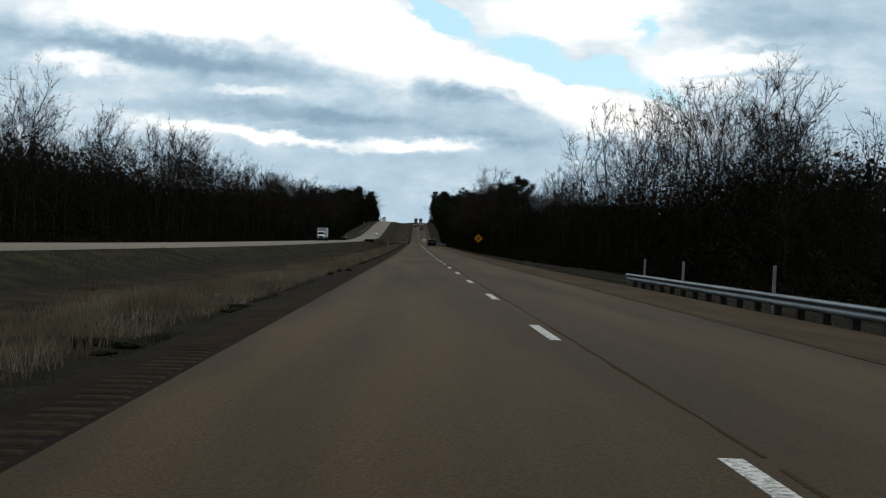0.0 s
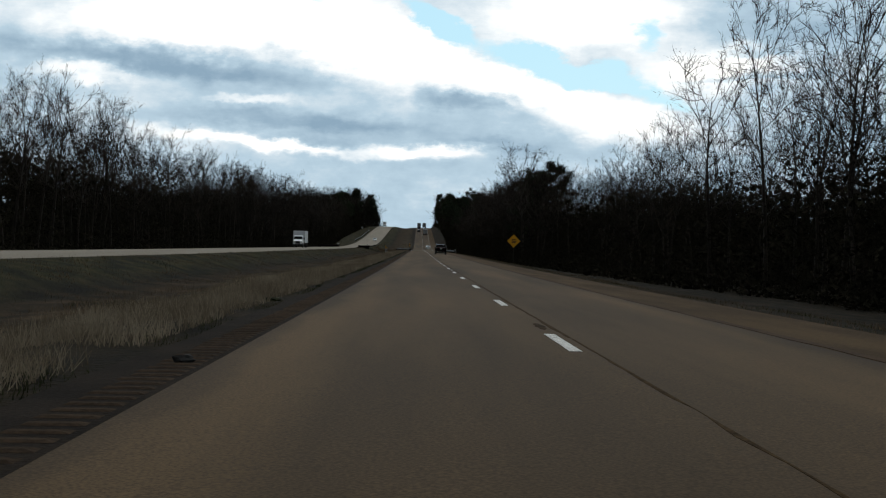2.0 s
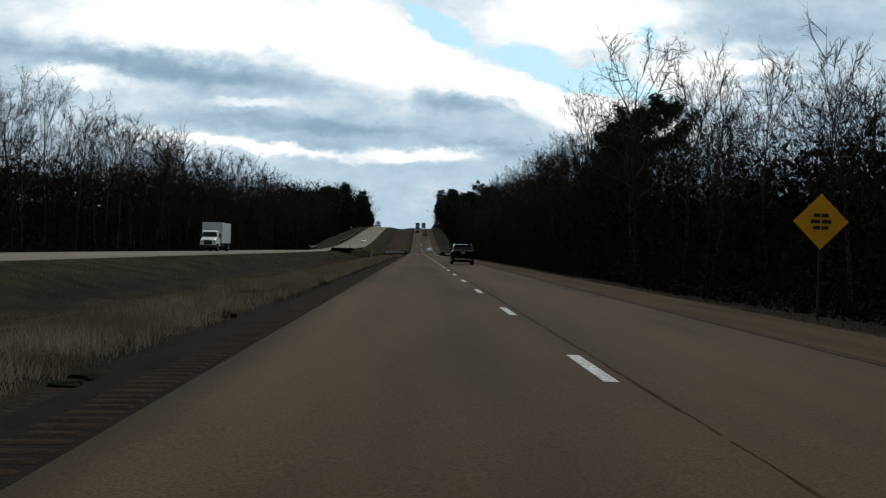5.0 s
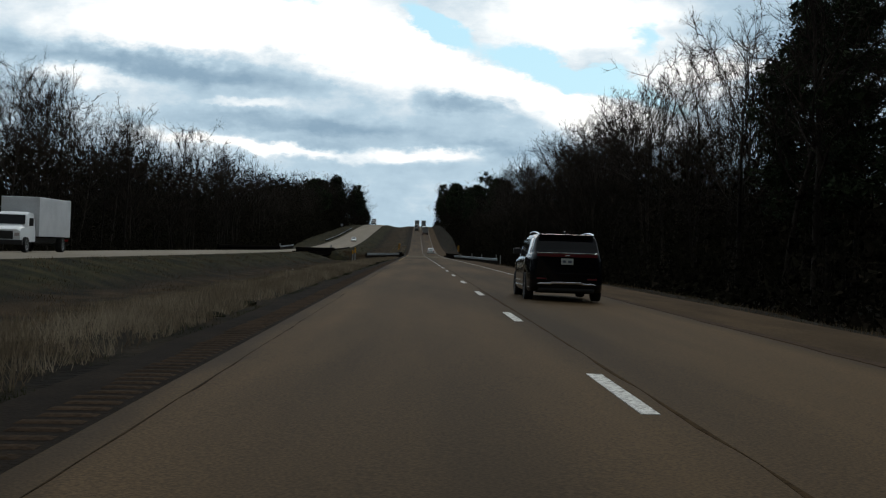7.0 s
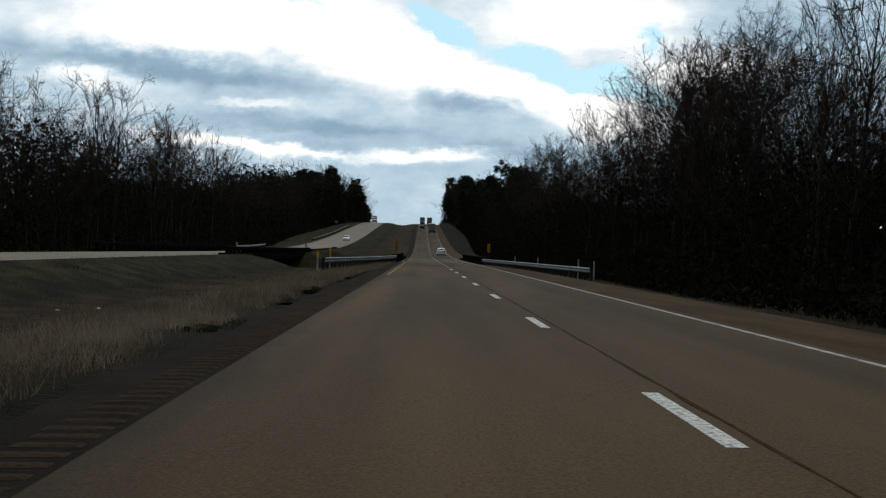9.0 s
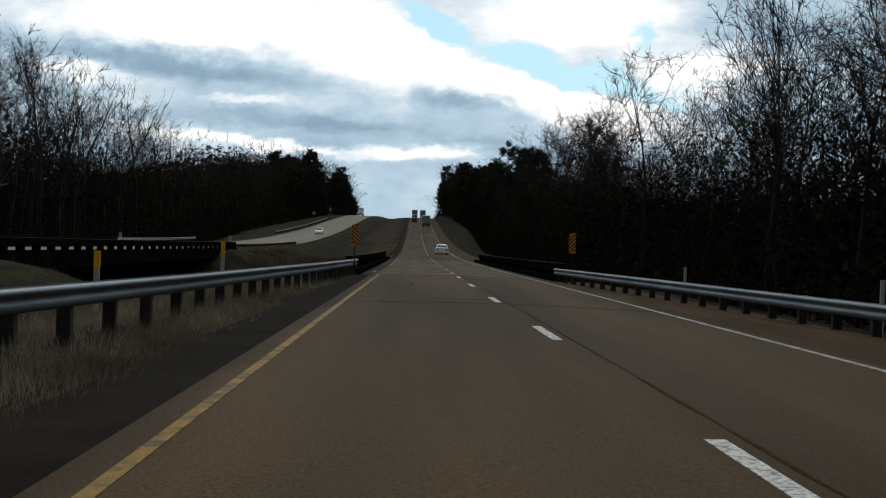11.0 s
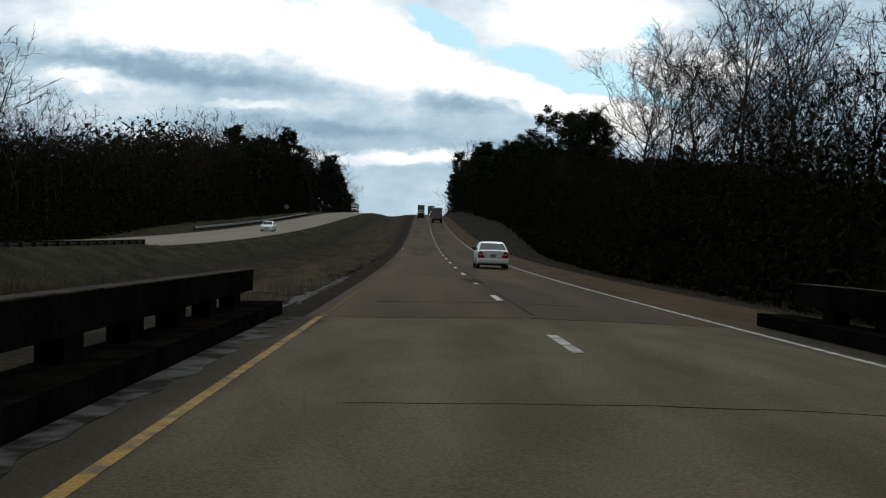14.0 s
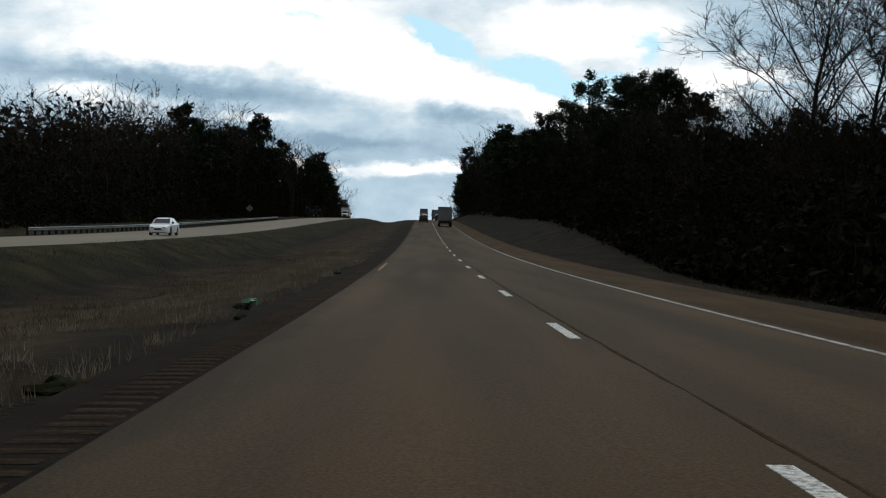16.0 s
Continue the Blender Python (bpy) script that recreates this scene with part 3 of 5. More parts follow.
        g = float(ground_z(x, y))
        r = float(lane_z(min(max(x, -6), 7), y)) if x > -15 else float(far_lane_z(x, y))
        if mesh is None:
            mesh = part("rail_post", box(bmesh.new(), -0.09, 0.09, -0.08, 0.08, -1.4, 0, 0.01), post_mat or M_POST, thing).data
            ob = thing.children[-1]
        else:
            ob = new("rail_post", mesh)
            ob.parent = thing
        ob.location = (x - face * 0.10, y, r + top - 0.03)
    return tagged(thing, label, "guardrail", "steel guardrails")


guard_rail([(7.35, -46), (7.35, 20), (7.35, 47.2)], -1, "galvanised steel guardrail along the wide shoulder", 0.45)
guard_rail([(-7.55, 403), (-6.0, 428), (-5.1, 448), (-4.62, 464.2)], 1, "galvanised steel guardrail flaring into the median before the bridge", 0.73)
guard_rail([(7.7, 402.5), (6.6, 428), (5.5, 448), (4.5, 464)], -1, "dented galvanised steel guardrail leading to the bridge", 0.62)
guard_rail([(-33.0, 690), (-32.6, 760), (-33.0, 860)], 1, "galvanised steel guardrail beside the opposite carriageway", 0.65)
guard_rail([(-20.5, 533), (-20.2, 560), (-20.0, 599)], -1, "steel guardrail past the opposite bridge, coloured dark as in shade", 0.58, beam_mat=M_STEEL_SHADED)
guard_rail([(-31.6, 533), (-33.0, 552), (-35.0, 598)], 1, "bright galvanised steel guardrail flaring off the opposite bridge", 0.85)

M_SIGNY = surface("sign_yellow", (0.7000, 0.3100, 0.0100), (0.7800, 0.3700, 0.0140), 0.5, 0.5, 30, 0.06)
M_SIGNB = plain("sign_black", (0.012, 0.012, 0.012), 0.6)
M_SIGNBACK = surface("sign_back", (0.30, 0.31, 0.32), (0.40, 0.41, 0.42), 0.5, 0.4, 30, 0.1, metal=0.6)


def object_marker(x, y, slope, label):
    """Yellow bridge-end marker with black slanted stripes on a post. slope 1: stripes fall towards the left."""
    thing = new("object_marker")
    z = float(road_z(y))
    thing.location = (x, y, z + 0.10)
    part("post", rod(bmesh.new(), (0, 0.03, -1.0), (0, 0.03, 1.3), 0.03), M_POST, thing, "weathered steel post")
    board = part("board", box(bmesh.new(), -0.152, 0.152, -0.006, 0.006, 1.13, 2.05, 0.004), M_SIGNY, thing, "yellow reflective board")
    for i in range(-1, 6):
        zc = 1.13 + 0.17 * i
        pts = []
        for a in (-0.152, 0.152):
            for b in (0, 0.085):
                zz = zc + b + (a + 0.152) * 0.95 * slope + (0.29 if slope < 0 else 0)
                pts.append((a, min(max(zz, 1.13), 2.05)))
        if abs(pts[1][1] - pts[0][1]) + abs(pts[3][1] - pts[2][1]) < 0.02:
            continue
        v = [(a, -0.010, b) for a, b in pts] + [(a, -0.0062, b) for a, b in pts]
        link("stripe", v, [(0, 2, 3, 1), (4, 5, 7, 6), (0, 1, 5, 4), (2, 6, 7, 3), (1, 3, 7, 5), (0, 4, 6, 2)], M_SIGNB, board)
    return tagged(thing, label, "road sign", "bridge-end markers")


object_marker(-4.62, 461.9, -1, "yellow and black striped marker board by the bridge end")
object_marker(5.05, 462.4, 1, "yellow and black striped marker board on a leaning post")


def diamond_sign(x, y, size, height, label, rows):
    thing = new("warning_sign")
    z = float(road_z(y))
    thing.location = (x, y, z)
    g = float(ground_z(x, y)) - z
    part("post", box(bmesh.new(), -0.04, 0.04, 0.01, 0.06, g - 0.3, height + 0.3, 0.005), M_POST, thing)
    h = size / math.sqrt(2)
    bm = box(bmesh.new(), -size / 2, size / 2, -0.005, 0.005, -size / 2, size / 2, 0.003)
    bmesh.ops.transform(bm, matrix=pose(0, 0, height, 0, 45, 0), verts=bm.verts)
    board = part("board", bm, M_SIGNY, thing, "orange-yellow diamond board")
    for zz, ww in rows:
        for s in (-1, 1):
            part("text_bar", box(bmesh.new(), s * ww * 0.52 - ww * 0.44, s * ww * 0.52 + ww * 0.44, -0.010, -0.0055, height + zz - 0.05, height + zz + 0.05, 0.0), M_SIGNB, board)
    return tagged(thing, label, "road sign")


diamond_sign(9.2, 214.6, 1.09, 2.30, "yellow diamond warning sign with unreadable lettering on a post", [(0.17, 0.22), (0.0, 0.30), (-0.17, 0.22)])

# ---- woods: bare trees, pines, undergrowth ----
rng = np.random.default_rng(7)


def unit(v):
    return v / (np.linalg.norm(v, axis=-1, keepdims=True) + 1e-9)


class Wood:
    """Gathers tapered branches into one mesh."""

    def __init__(self):
        self.v, self.f, self.n = [], [], 0

    def tube(self, pts, rad, sides):
        pts, rad = np.asarray(pts), np.asarray(rad)
        d = unit(np.gradient(pts, axis=0))
        a = unit(np.cross(d, np.array([0.31, 0.93, 0.17])))
        b = np.cross(d, a)
        ang = np.arange(sides) * 2 * np.pi / sides
        ring = pts[:, None] + rad[:, None, None] * (np.cos(ang)[None, :, None] * a[:, None] + np.sin(ang)[None, :, None] * b[:, None])
        self.v.append(ring.reshape(-1, 3))
        m, s = len(pts), sides
        i, j = np.meshgrid(np.arange(m - 1), np.arange(s), indexing="ij")
        k = (j + 1) % s
        self.f += (np.stack([i * s + j, i * s + k, (i + 1) * s + k, (i + 1) * s + j], -1).reshape(-1, 4) + self.n).tolist()
        self.n += m * s

    def spikes(self, base, tip, rad):
        """Many three-sided tapering twigs at once."""
        d = unit(tip - base)
        a = unit(np.cross(d, np.array([0.3, 0.5, 0.81])))
        b = np.cross(d, a)
        r = np.asarray(rad)[:, None]
        q = np.stack([base + r * a, base + r * (-0.5 * a + 0.87 * b), base + r * (-0.5 * a - 0.87 * b), tip], 1)
        self.v.append(q.reshape(-1, 3))
        o = (np.arange(len(base)) * 4 + self.n)[:, None]
        self.f += np.concatenate([o + [0, 1, 3], o + [1, 2, 3], o + [2, 0, 3]]).tolist()
        self.n += 4 * len(base)

    def blades(self, base, tip, rad):
        """Many fine tapering twigs at once, one face each."""
        a = unit(np.cross(tip - base, rng.normal(size=base.shape))) * np.asarray(rad)[:, None]
        self.v.append(np.stack([base - a, base + a, tip], 1).reshape(-1, 3))
        self.f += (np.arange(len(base) * 3).reshape(-1, 3) + self.n).tolist()
        self.n += 3 * len(base)

    def ribbons(self, base, tip, r0, r1):
        """Many thin tapering branches at once, two faces each."""
        a = unit(np.cross(tip - base, rng.normal(size=base.shape)))
        self.v.append(np.stack([base - a * r0, base + a * r0, tip + a * r1, tip - a * r1], 1).reshape(-1, 3))
        self.f += (np.arange(len(base) * 4).reshape(-1, 4) + self.n).tolist()
        self.n += 4 * len(base)

    def flakes(self, at, size):
        """Many small leaf-like triangles at once."""
        k = len(at)
        q = at[:, None] + rng.normal(size=(k, 3, 3)) * np.asarray(size)[:, None, None]
        self.v.append(q.reshape(-1, 3))
        self.f += (np.arange(k * 3).reshape(-1, 3) + self.n).tolist()
        self.n += 3 * k

    def mesh(self, name, material, smooth=False):
        me = bpy.data.meshes.new(name)
        me.from_pydata(np.concatenate(self.v).tolist(), [], self.f)
        me.materials.append(material)
        if smooth:
            me.polygons.foreach_set("use_smooth", [True] * len(me.polygons))
        me.update()
        return me


def limb(start, way, length, n, wobble, lift):
    p, d, out = np.array(start, float), np.array(way, float), []
    for _ in range(n):
        out.append(p.copy())
        d = unit(d + rng.normal(size=3) * wobble + np.array([0, 0, lift]))
        p = p + d * length / (n - 1)
    return np.array(out)


def side_shoots(p, count, spread, lift, low, high):
    """Starts, ways and shares of the length for shoots along many bent axes p (axes, points, 3)."""
    k, m = p.shape[:2]
    t = rng.uniform(low, high, (k, count)) * (m - 1.001)
    i = t.astype(int)
    a = np.arange(k)[:, None]
    p0, p1 = p[a, i], p[a, i + 1]
    base = p0 + (p1 - p0) * (t - i)[..., None]
    way = unit(unit(p1 - p0) + rng.normal(size=base.shape) * spread + np.array([0, 0, lift]))
    return base.reshape(-1, 3), way.reshape(-1, 3), (t / (m - 1)).ravel()


def bent(base, way, length, points, wobble, lift):
    """Bent axes from each base, all at once."""
    out, q, d = [base], base, way
    for _ in range(points - 1):
        q = q + d * (length / (points - 1))[:, None]
        out.append(q)
        d = unit(d + rng.normal(size=d.shape) * wobble + np.array([0, 0, lift]))
    return np.stack(out, 1)


def bare_tree(broad, limbs, subs, twigs, sprays, crown_low=0.36, thick=1.0):
    """Trunk and crown meshes of a leafless tree one metre high, to be scaled. broad: 0 slim forest form, 1 spreading."""
    trunk, crown = Wood(), Wood()
    top = limb((0, 0, -0.02), (rng.normal() * 0.03, rng.normal() * 0.03, 1), 0.90 - 0.10 * broad, 10, 0.035 + 0.05 * broad, 0.05)
    rad = np.linspace(0.0085 + 0.005 * broad, 0.0014, 10)
    trunk.tube(top, rad, 6)
    reach = 0.11 + 0.23 * broad
    axes, lengths = [], []
    for i in range(limbs):
        u = (i + rng.uniform(0, 1)) / limbs
        s = (crown_low + (0.99 - crown_low) * u) * 9
        k = int(min(s, 8))
        at = top[k] + (top[k + 1] - top[k]) * (s - k)
        az = i * 2.4 + rng.uniform(-0.5, 0.5)
        rise = math.tan(radians(rng.uniform(32, 48) + 24 * u))
        length = reach * (math.sin(math.pi * (0.22 + 0.70 * u)) ** 0.7) * math.hypot(1, rise) * rng.uniform(0.75, 1.1)
        q = limb(at, unit(np.array([math.cos(az), math.sin(az), rise])), length, 7, 0.13, 0.05)
        trunk.tube(q, np.linspace(rad[k] * 0.5, 0.0006, 7), 3)
        axes.append(q), lengths.append(length)
    axes, lengths = np.array(axes), np.array(lengths)
    b, d, t = side_shoots(axes, subs, 0.62, 0.25, 0.18, 1.0)
    l1 = np.repeat(lengths, subs) * rng.uniform(0.30, 0.55, len(b)) * (1.15 - 0.5 * t)
    p1 = bent(b, d, l1, 4, 0.22, 0.06)
    for a in range(3):
        crown.ribbons(p1[:, a], p1[:, a + 1], (0.0015 - 0.0004 * a) * thick, (0.0011 - 0.0004 * a) * thick)
    b, d, t = side_shoots(p1, twigs, 0.62, 0.20, 0.15, 1.0)
    l2 = np.repeat(l1, twigs) * rng.uniform(0.28, 0.60, len(b))
    p2 = bent(b, d, l2, 3, 0.28, 0.08)
    crown.blades(p2[:, 0], p2[:, 1], np.full(len(b), 0.0008 * thick))
    crown.blades(p2[:, 1] - (p2[:, 1] - p2[:, 0]) * 0.5, p2[:, 2], np.full(len(b), 0.0006 * thick))
    if sprays:
        b, d, t = side_shoots(p2, sprays, 0.60, 0.20, 0.2, 1.0)
        l3 = np.repeat(l2, sprays) * rng.uniform(0.3, 0.65, len(b))
        crown.blades(b, b + d * l3[:, None], np.full(len(b), 0.00055 * thick))
    tall = float(np.percentile(np.concatenate(crown.v)[:, 2], 98.5))
    for w in (trunk, crown):
        w.v = [q / tall for q in w.v]
    return trunk.mesh("trunk", M_BARK, True), crown.mesh("crown", M_TWIG)


def pine_tree(clumps, bare, fine=False):
    trunk, crown = Wood(), Wood()
    top = limb((0, 0, -0.02), (0, 0, 1), 0.99, 9, 0.02, 0.05)
    trunk.tube(top, np.linspace(0.012, 0.002, 9), 6)
    for i in range(clumps):
        s = rng.uniform(bare, 1.0) ** 0.9
        at = np.array([np.interp(s * 0.97, np.linspace(0, 0.97, 9), top[:, c]) for c in range(3)])
        az = i * 2.4 + rng.uniform(-0.4, 0.4)
        reach = (0.035 + 0.165 * math.sin(math.pi * (0.24 + 0.70 * (s - bare) / (1 - bare))) ** 0.8) * rng.uniform(0.5, 1.15)
        p = limb(at, (math.cos(az), math.sin(az), rng.uniform(-0.05, 0.45)), reach, 4, 0.12, 0.05)
        trunk.tube(p, np.linspace(0.0035, 0.001, 4), 3)
        for e in (p[-1], p[-2], p[-1] * 0.5 + p[-2] * 0.5):
            k = 60 if fine else 16
            d = unit(rng.normal(size=(k, 3)) * (1, 1, 0.7) + (0, 0, 0.25))
            c = e + rng.normal(size=(k, 3)) * 0.016
            if fine:
                crown.blades(c, c + d * rng.uniform(0.012, 0.024, k)[:, None], np.full(k, 0.0026))
                crown.flakes(c[:8], rng.uniform(0.006, 0.011, 8))
            else:
                crown.flakes(c + d * 0.012, rng.uniform(0.010, 0.019, k))
    return trunk.mesh("trunk", M_BARK, True), crown.mesh("crown", M_PINE)


FOREST = [bare_tree(0.40, 14, 5, 7, 4, 0.40, 1.35) for _ in range(4)] + [bare_tree(0.60, 14, 6, 7, 4, 0.36, 1.25) for _ in range(4)]
SPREAD = [bare_tree(0.85, 16, 8, 8, 5, 0.28, 0.95) for _ in range(3)]
OAKS = [bare_tree(0.95, 20, 9, 9, 6, 0.24, 1.25) for _ in range(2)]
MIDDLE = [bare_tree(0.42, 11, 4, 5, 1, 0.4, 1.5) for _ in range(3)]
SLIGHT = [bare_tree(0.42, 9, 4, 4, 0, 0.4, 2.0) for _ in range(3)]
PINES = [pine_tree(46, 0.38), pine_tree(40, 0.5), pine_tree(54, 0.25)]
FULL_PINES = [pine_tree(60, 0.30, True), pine_tree(54, 0.4, True), pine_tree(66, 0.22, True)]

LABELS = {"bare": "leafless dark hardwood tree at the wood's edge", "spread": "tall spreading leafless tree with fine branches",
          "slight": "slim leafless tree deep in the wood", "pine": "dark green pine with clumped needles"}


def plant(kind, meshes, x, y, height, girth=1.0):
    """One tree: the trunk is the thing, its crown a part."""
    t = new("pine_tree" if kind == "pine" else "bare_tree", meshes[0])
    c = new("crown", meshes[1])
    c.parent = t
    z = float(ground_z(x, y))
    t.matrix_basis = Matrix.LocRotScale((x, y, z), Euler((rng.normal() * 0.02, rng.normal() * 0.02, rng.uniform(0, 6.28))), (height * girth, height * girth, height))
    tagged(t, LABELS[kind], "pine tree" if kind == "pine" else "tree", "roadside woods")
    return t


def edge_right(y):
    return np.interp(y, [-60, 40, 70, 130, 180, 280, 400, 540, 600, 680, 800, 1000, 1200], [14, 15, 20, 22, 16, 11.5, 12.2, 12, 12.2, 12, 12, 9.5, 8.5])


def edge_left(y):
    return np.interp(y, [-60, 400, 520, 620, 700, 900, 1010, 1200], [-40, -40, -41, -41, -41, -39, -34.5, -32])


def tall_right(y):
    return np.interp(y, [-60, 62, 84, 94, 120, 160, 172, 188, 205, 235, 265, 285, 300, 370, 450, 520, 600, 640, 700, 750, 800, 870, 1000, 1200],
                     [4.5, 5, 9, 18, 20.5, 21, 18, 15.5, 13.8, 13.6, 16.5, 18, 18, 18.5, 18.5, 18, 15, 12, 12, 13.5, 16, 20, 23, 22])


def tall_left(y):
    return np.interp(y, [-60, 170, 230, 320, 480, 560, 620, 655, 690, 745, 790, 830, 900, 960, 1050, 1150], [17, 17.5, 21, 20, 24, 24, 23, 19.5, 15.5, 14.5, 18, 23, 26, 25, 24, 18])


def joined(name, rows, label):
    """Many trees that nobody tells apart, in one mesh."""
    v, f, n = [], [], 0
    for (wood, x, y, h, g) in rows:
        for me in wood:
            co = np.empty(len(me.vertices) * 3)
            me.vertices.foreach_get("co", co)
            co = co.reshape(-1, 3)
            a = rng.uniform(0, 6.28)
            c, s_ = math.cos(a), math.sin(a)
            p = np.stack([(co[:, 0] * c - co[:, 1] * s_) * h * g + x, (co[:, 0] * s_ + co[:, 1] * c) * h * g + y, co[:, 2] * h + float(ground_z(x, y))], 1)
            v.append(p)
            sizes = np.empty(len(me.polygons), int)
            me.polygons.foreach_get("loop_total", sizes)
            loops = np.empty(len(me.loops), int)
            me.loops.foreach_get("vertex_index", loops)
            f.append((sizes, loops + n, me.materials[0]))
            n += len(co)
    mats = []
    for _, _, m in f:
        if m not in mats:
            mats.append(m)
    me = bpy.data.meshes.new(name)
    me.vertices.add(n)
    me.vertices.foreach_set("co", np.concatenate(v).ravel())
    sizes = np.concatenate([q[0] for q in f])
    me.loops.add(int(sizes.sum()))
    me.loops.foreach_set("vertex_index", np.concatenate([q[1] for q in f]))
    me.polygons.add(len(sizes))
    me.polygons.foreach_set("loop_start", np.concatenate([[0], np.cumsum(sizes)[:-1]]))
    me.polygons.foreach_set("material_index", np.concatenate([np.full(len(q[0]), mats.index(q[2])) for q in f]))
    for m in mats:
        me.materials.append(m)
    me.update(calc_edges=True)
    return tagged(new(name, me), label, "woods", kind="stuff")


for side, edge, tall in ((1, edge_right, tall_right), (-1, edge_left, tall_left)):
    deep = []
    for row, (depth_a, depth_b, gap) in enumerate(((4, 10, 4.8), (11, 19, 7.5), (20, 36, 14.0))):
        y = -25.0
        while y < 1190:
            x = float(edge(y)) + side * rng.uniform(depth_a, depth_b)
            yy = y + rng.uniform(-0.35, 0.35) * gap
            creek = abs(yy - 501) if side > 0 else 99
            h = float(tall(yy)) * rng.uniform(0.80, 1.03) * (1.0 + 0.09 * math.sin(yy * 0.16 + side) + 0.06 * math.sin(yy * 0.43))
            if side > 0 and row == 0:
                h *= float(np.interp(yy, [560, 610, 720, 820], [1, 0.75, 0.85, 0.95]))
            pines = 0.60 * float(step(700, 870, yy)) if side > 0 else 0.35 * float(step(800, 950, yy))
            g = rng.uniform(0.8, 1.25)
            if creek < 9 or (side < 0 and row == 2 and yy < 620):
                pass
            elif rng.random() < pines:
                k = PINES[rng.integers(3)]
                if row == 0 and yy < 900:
                    plant("pine", k, x, yy, h * rng.uniform(0.8, 1.0), g * 1.1)
                else:
                    deep.append((k, x, yy, h * rng.uniform(0.8, 1.0), g * 1.1))
            elif row == 0 and yy < (760 if side > 0 else 560):
                plant("bare", FOREST[rng.integers(8)], x, yy, h, g)
            elif row == 0 and side < 0 and yy < 960:
                deep.append((MIDDLE[rng.integers(3)], x, yy, h * (1.0 if yy < 700 else 0.93), g * 1.1))
            elif row == 1 and yy < 620:
                deep.append((MIDDLE[rng.integers(3)], x, yy, h, g))
            else:
                deep.append((SLIGHT[rng.integers(3)], x, yy, h, g * 1.2))
            y += gap * rng.uniform(0.75, 1.25) * (1.0 if y < 760 else 1.15)
    for y0, y1 in ((-60, 300), (300, 620), (620, 900), (900, 1300)):
        joined("deep_woods", [r for r in deep if y0 <= r[2] < y1], "leafless trees and pines deep in the roadside wood")

# single broad crowns that stand out above the woods
for i, (x, y, h) in enumerate([(30.5, 113, 20.5), (-51, 418, 22), (-47, 404, 18), (-55, 300, 20), (-52, 262, 20), (-60, 190, 19), (-62, 484, 28), (-57, 470, 26), (-63, 452, 26),
                               (28, 690, 27), (34, 655, 25.5), (37, 702, 26), (25, 392, 19), (29, 400, 20), (26, 418, 20), (34, 409, 21), (21.5, 421, 18), (23, 380, 18), (24, 366, 17), (24, 467, 22), (27, 443, 22), (22.5, 437, 21), (31, 474, 23), (20.5, 428, 20), (25, 422, 20), (29, 431, 22), (19, 412, 18), (33, 452, 23), (-53, 648, 24), (-60, 662, 24), (-55, 596, 25), (-62, 620, 24)]):
    oak = x > 0 and (y > 640 or y < 200)
    plant("spread", OAKS[i % 2] if oak else SPREAD[i % 3], x, y, h, 1.25 if oak else 1.0)
for i, (x, y, h) in enumerate([(20, 312, 18), (21.8, 335, 17), (19.5, 322, 17), (22, 328, 18), (24, 318, 20), (28, 822, 25), (33, 800, 23), (34, 778, 21), (31, 808, 22), (32, 789, 20), (30, 770, 18), (35, 792, 22), (20, 757, 14), (18, 735, 12), (19, 775, 16), (18, 795, 16), (16, 715, 10)]):
    plant("pine", FULL_PINES[i % 3], x, y, h, 1.15)


def solid(y):
    """Share of the trees' height that the brush closes."""
    return np.interp(y, [310, 360, 420, 470, 560, 610, 660], [1.0, 0.80, 0.84, 1.08, 1.15, 1.08, 0.95])


for i, (x, y, h) in enumerate([(26, 632, 27), (30, 642, 28), (28, 622, 26), (33, 630, 27), (24, 650, 25), (29, 656, 25), (36, 648, 27), (23, 456, 24), (26, 450, 24), (28, 461, 25), (22, 446, 22), (30, 452, 25), (25, 470, 24), (20, 440, 20), (27, 434, 22), (22, 489, 18), (25, 500, 18.5), (29, 494, 19), (27, 513, 18.5), (21, 517, 17.5), (31, 522, 19), (34, 505, 19.5), (25, 532, 18), (20, 503, 17)]):
    plant("bare", FOREST[i % 8], x, y, h, 1.15)


def undergrowth(side, edge, tall, y0, y1, label):
    """Stems, saplings and brush that close the wood below the crowns."""
    w = Wood()
    near = y0 < 660
    span = y1 - y0
    # slim stems
    n = int(span * (3.5 if near else 1.6))
    y = rng.uniform(y0, y1, n)
    into = rng.uniform(0, 1, n) ** 0.8 * 30
    x = edge(y) + side * (into + 1.5)
    g = ground_z(x, y)
    h = tall(y) * rng.uniform(0.35, 0.68, n) * step(-3, 8, into)
    lean = rng.normal(size=(n, 2)) * 0.07
    base = np.stack([x, y, g - 0.2], 1)
    tip = np.stack([x + lean[:, 0] * h, y + lean[:, 1] * h, g + h], 1)
    w.spikes(base, tip, rng.uniform(0.02, 0.055, n))
    for _ in range(9):
        u = rng.uniform(0.35, 0.98, n)[:, None]
        b = base + (tip - base) * u
        d = unit(rng.normal(size=(n, 3)) * (1, 1, 0.4) + (0, 0, 1.1))
        w.blades(b, b + d * (h * rng.uniform(0.06, 0.18, n))[:, None], np.full(n, 0.012))

    def lumps(y, into):
        """Rounded clumps of brush, from 0 in the gaps to 1 on their tops."""
        a = np.sin(y * 0.19 + 1.3 * np.sin(y * 0.07 + 2) + into * 0.31) + 0.7 * np.sin(y * 0.47 + into * 0.6 + 1.1 * side) + 0.5 * np.sin(y * 1.13 - into * 0.9)
        return np.clip(0.5 + a / 4.0, 0, 1)

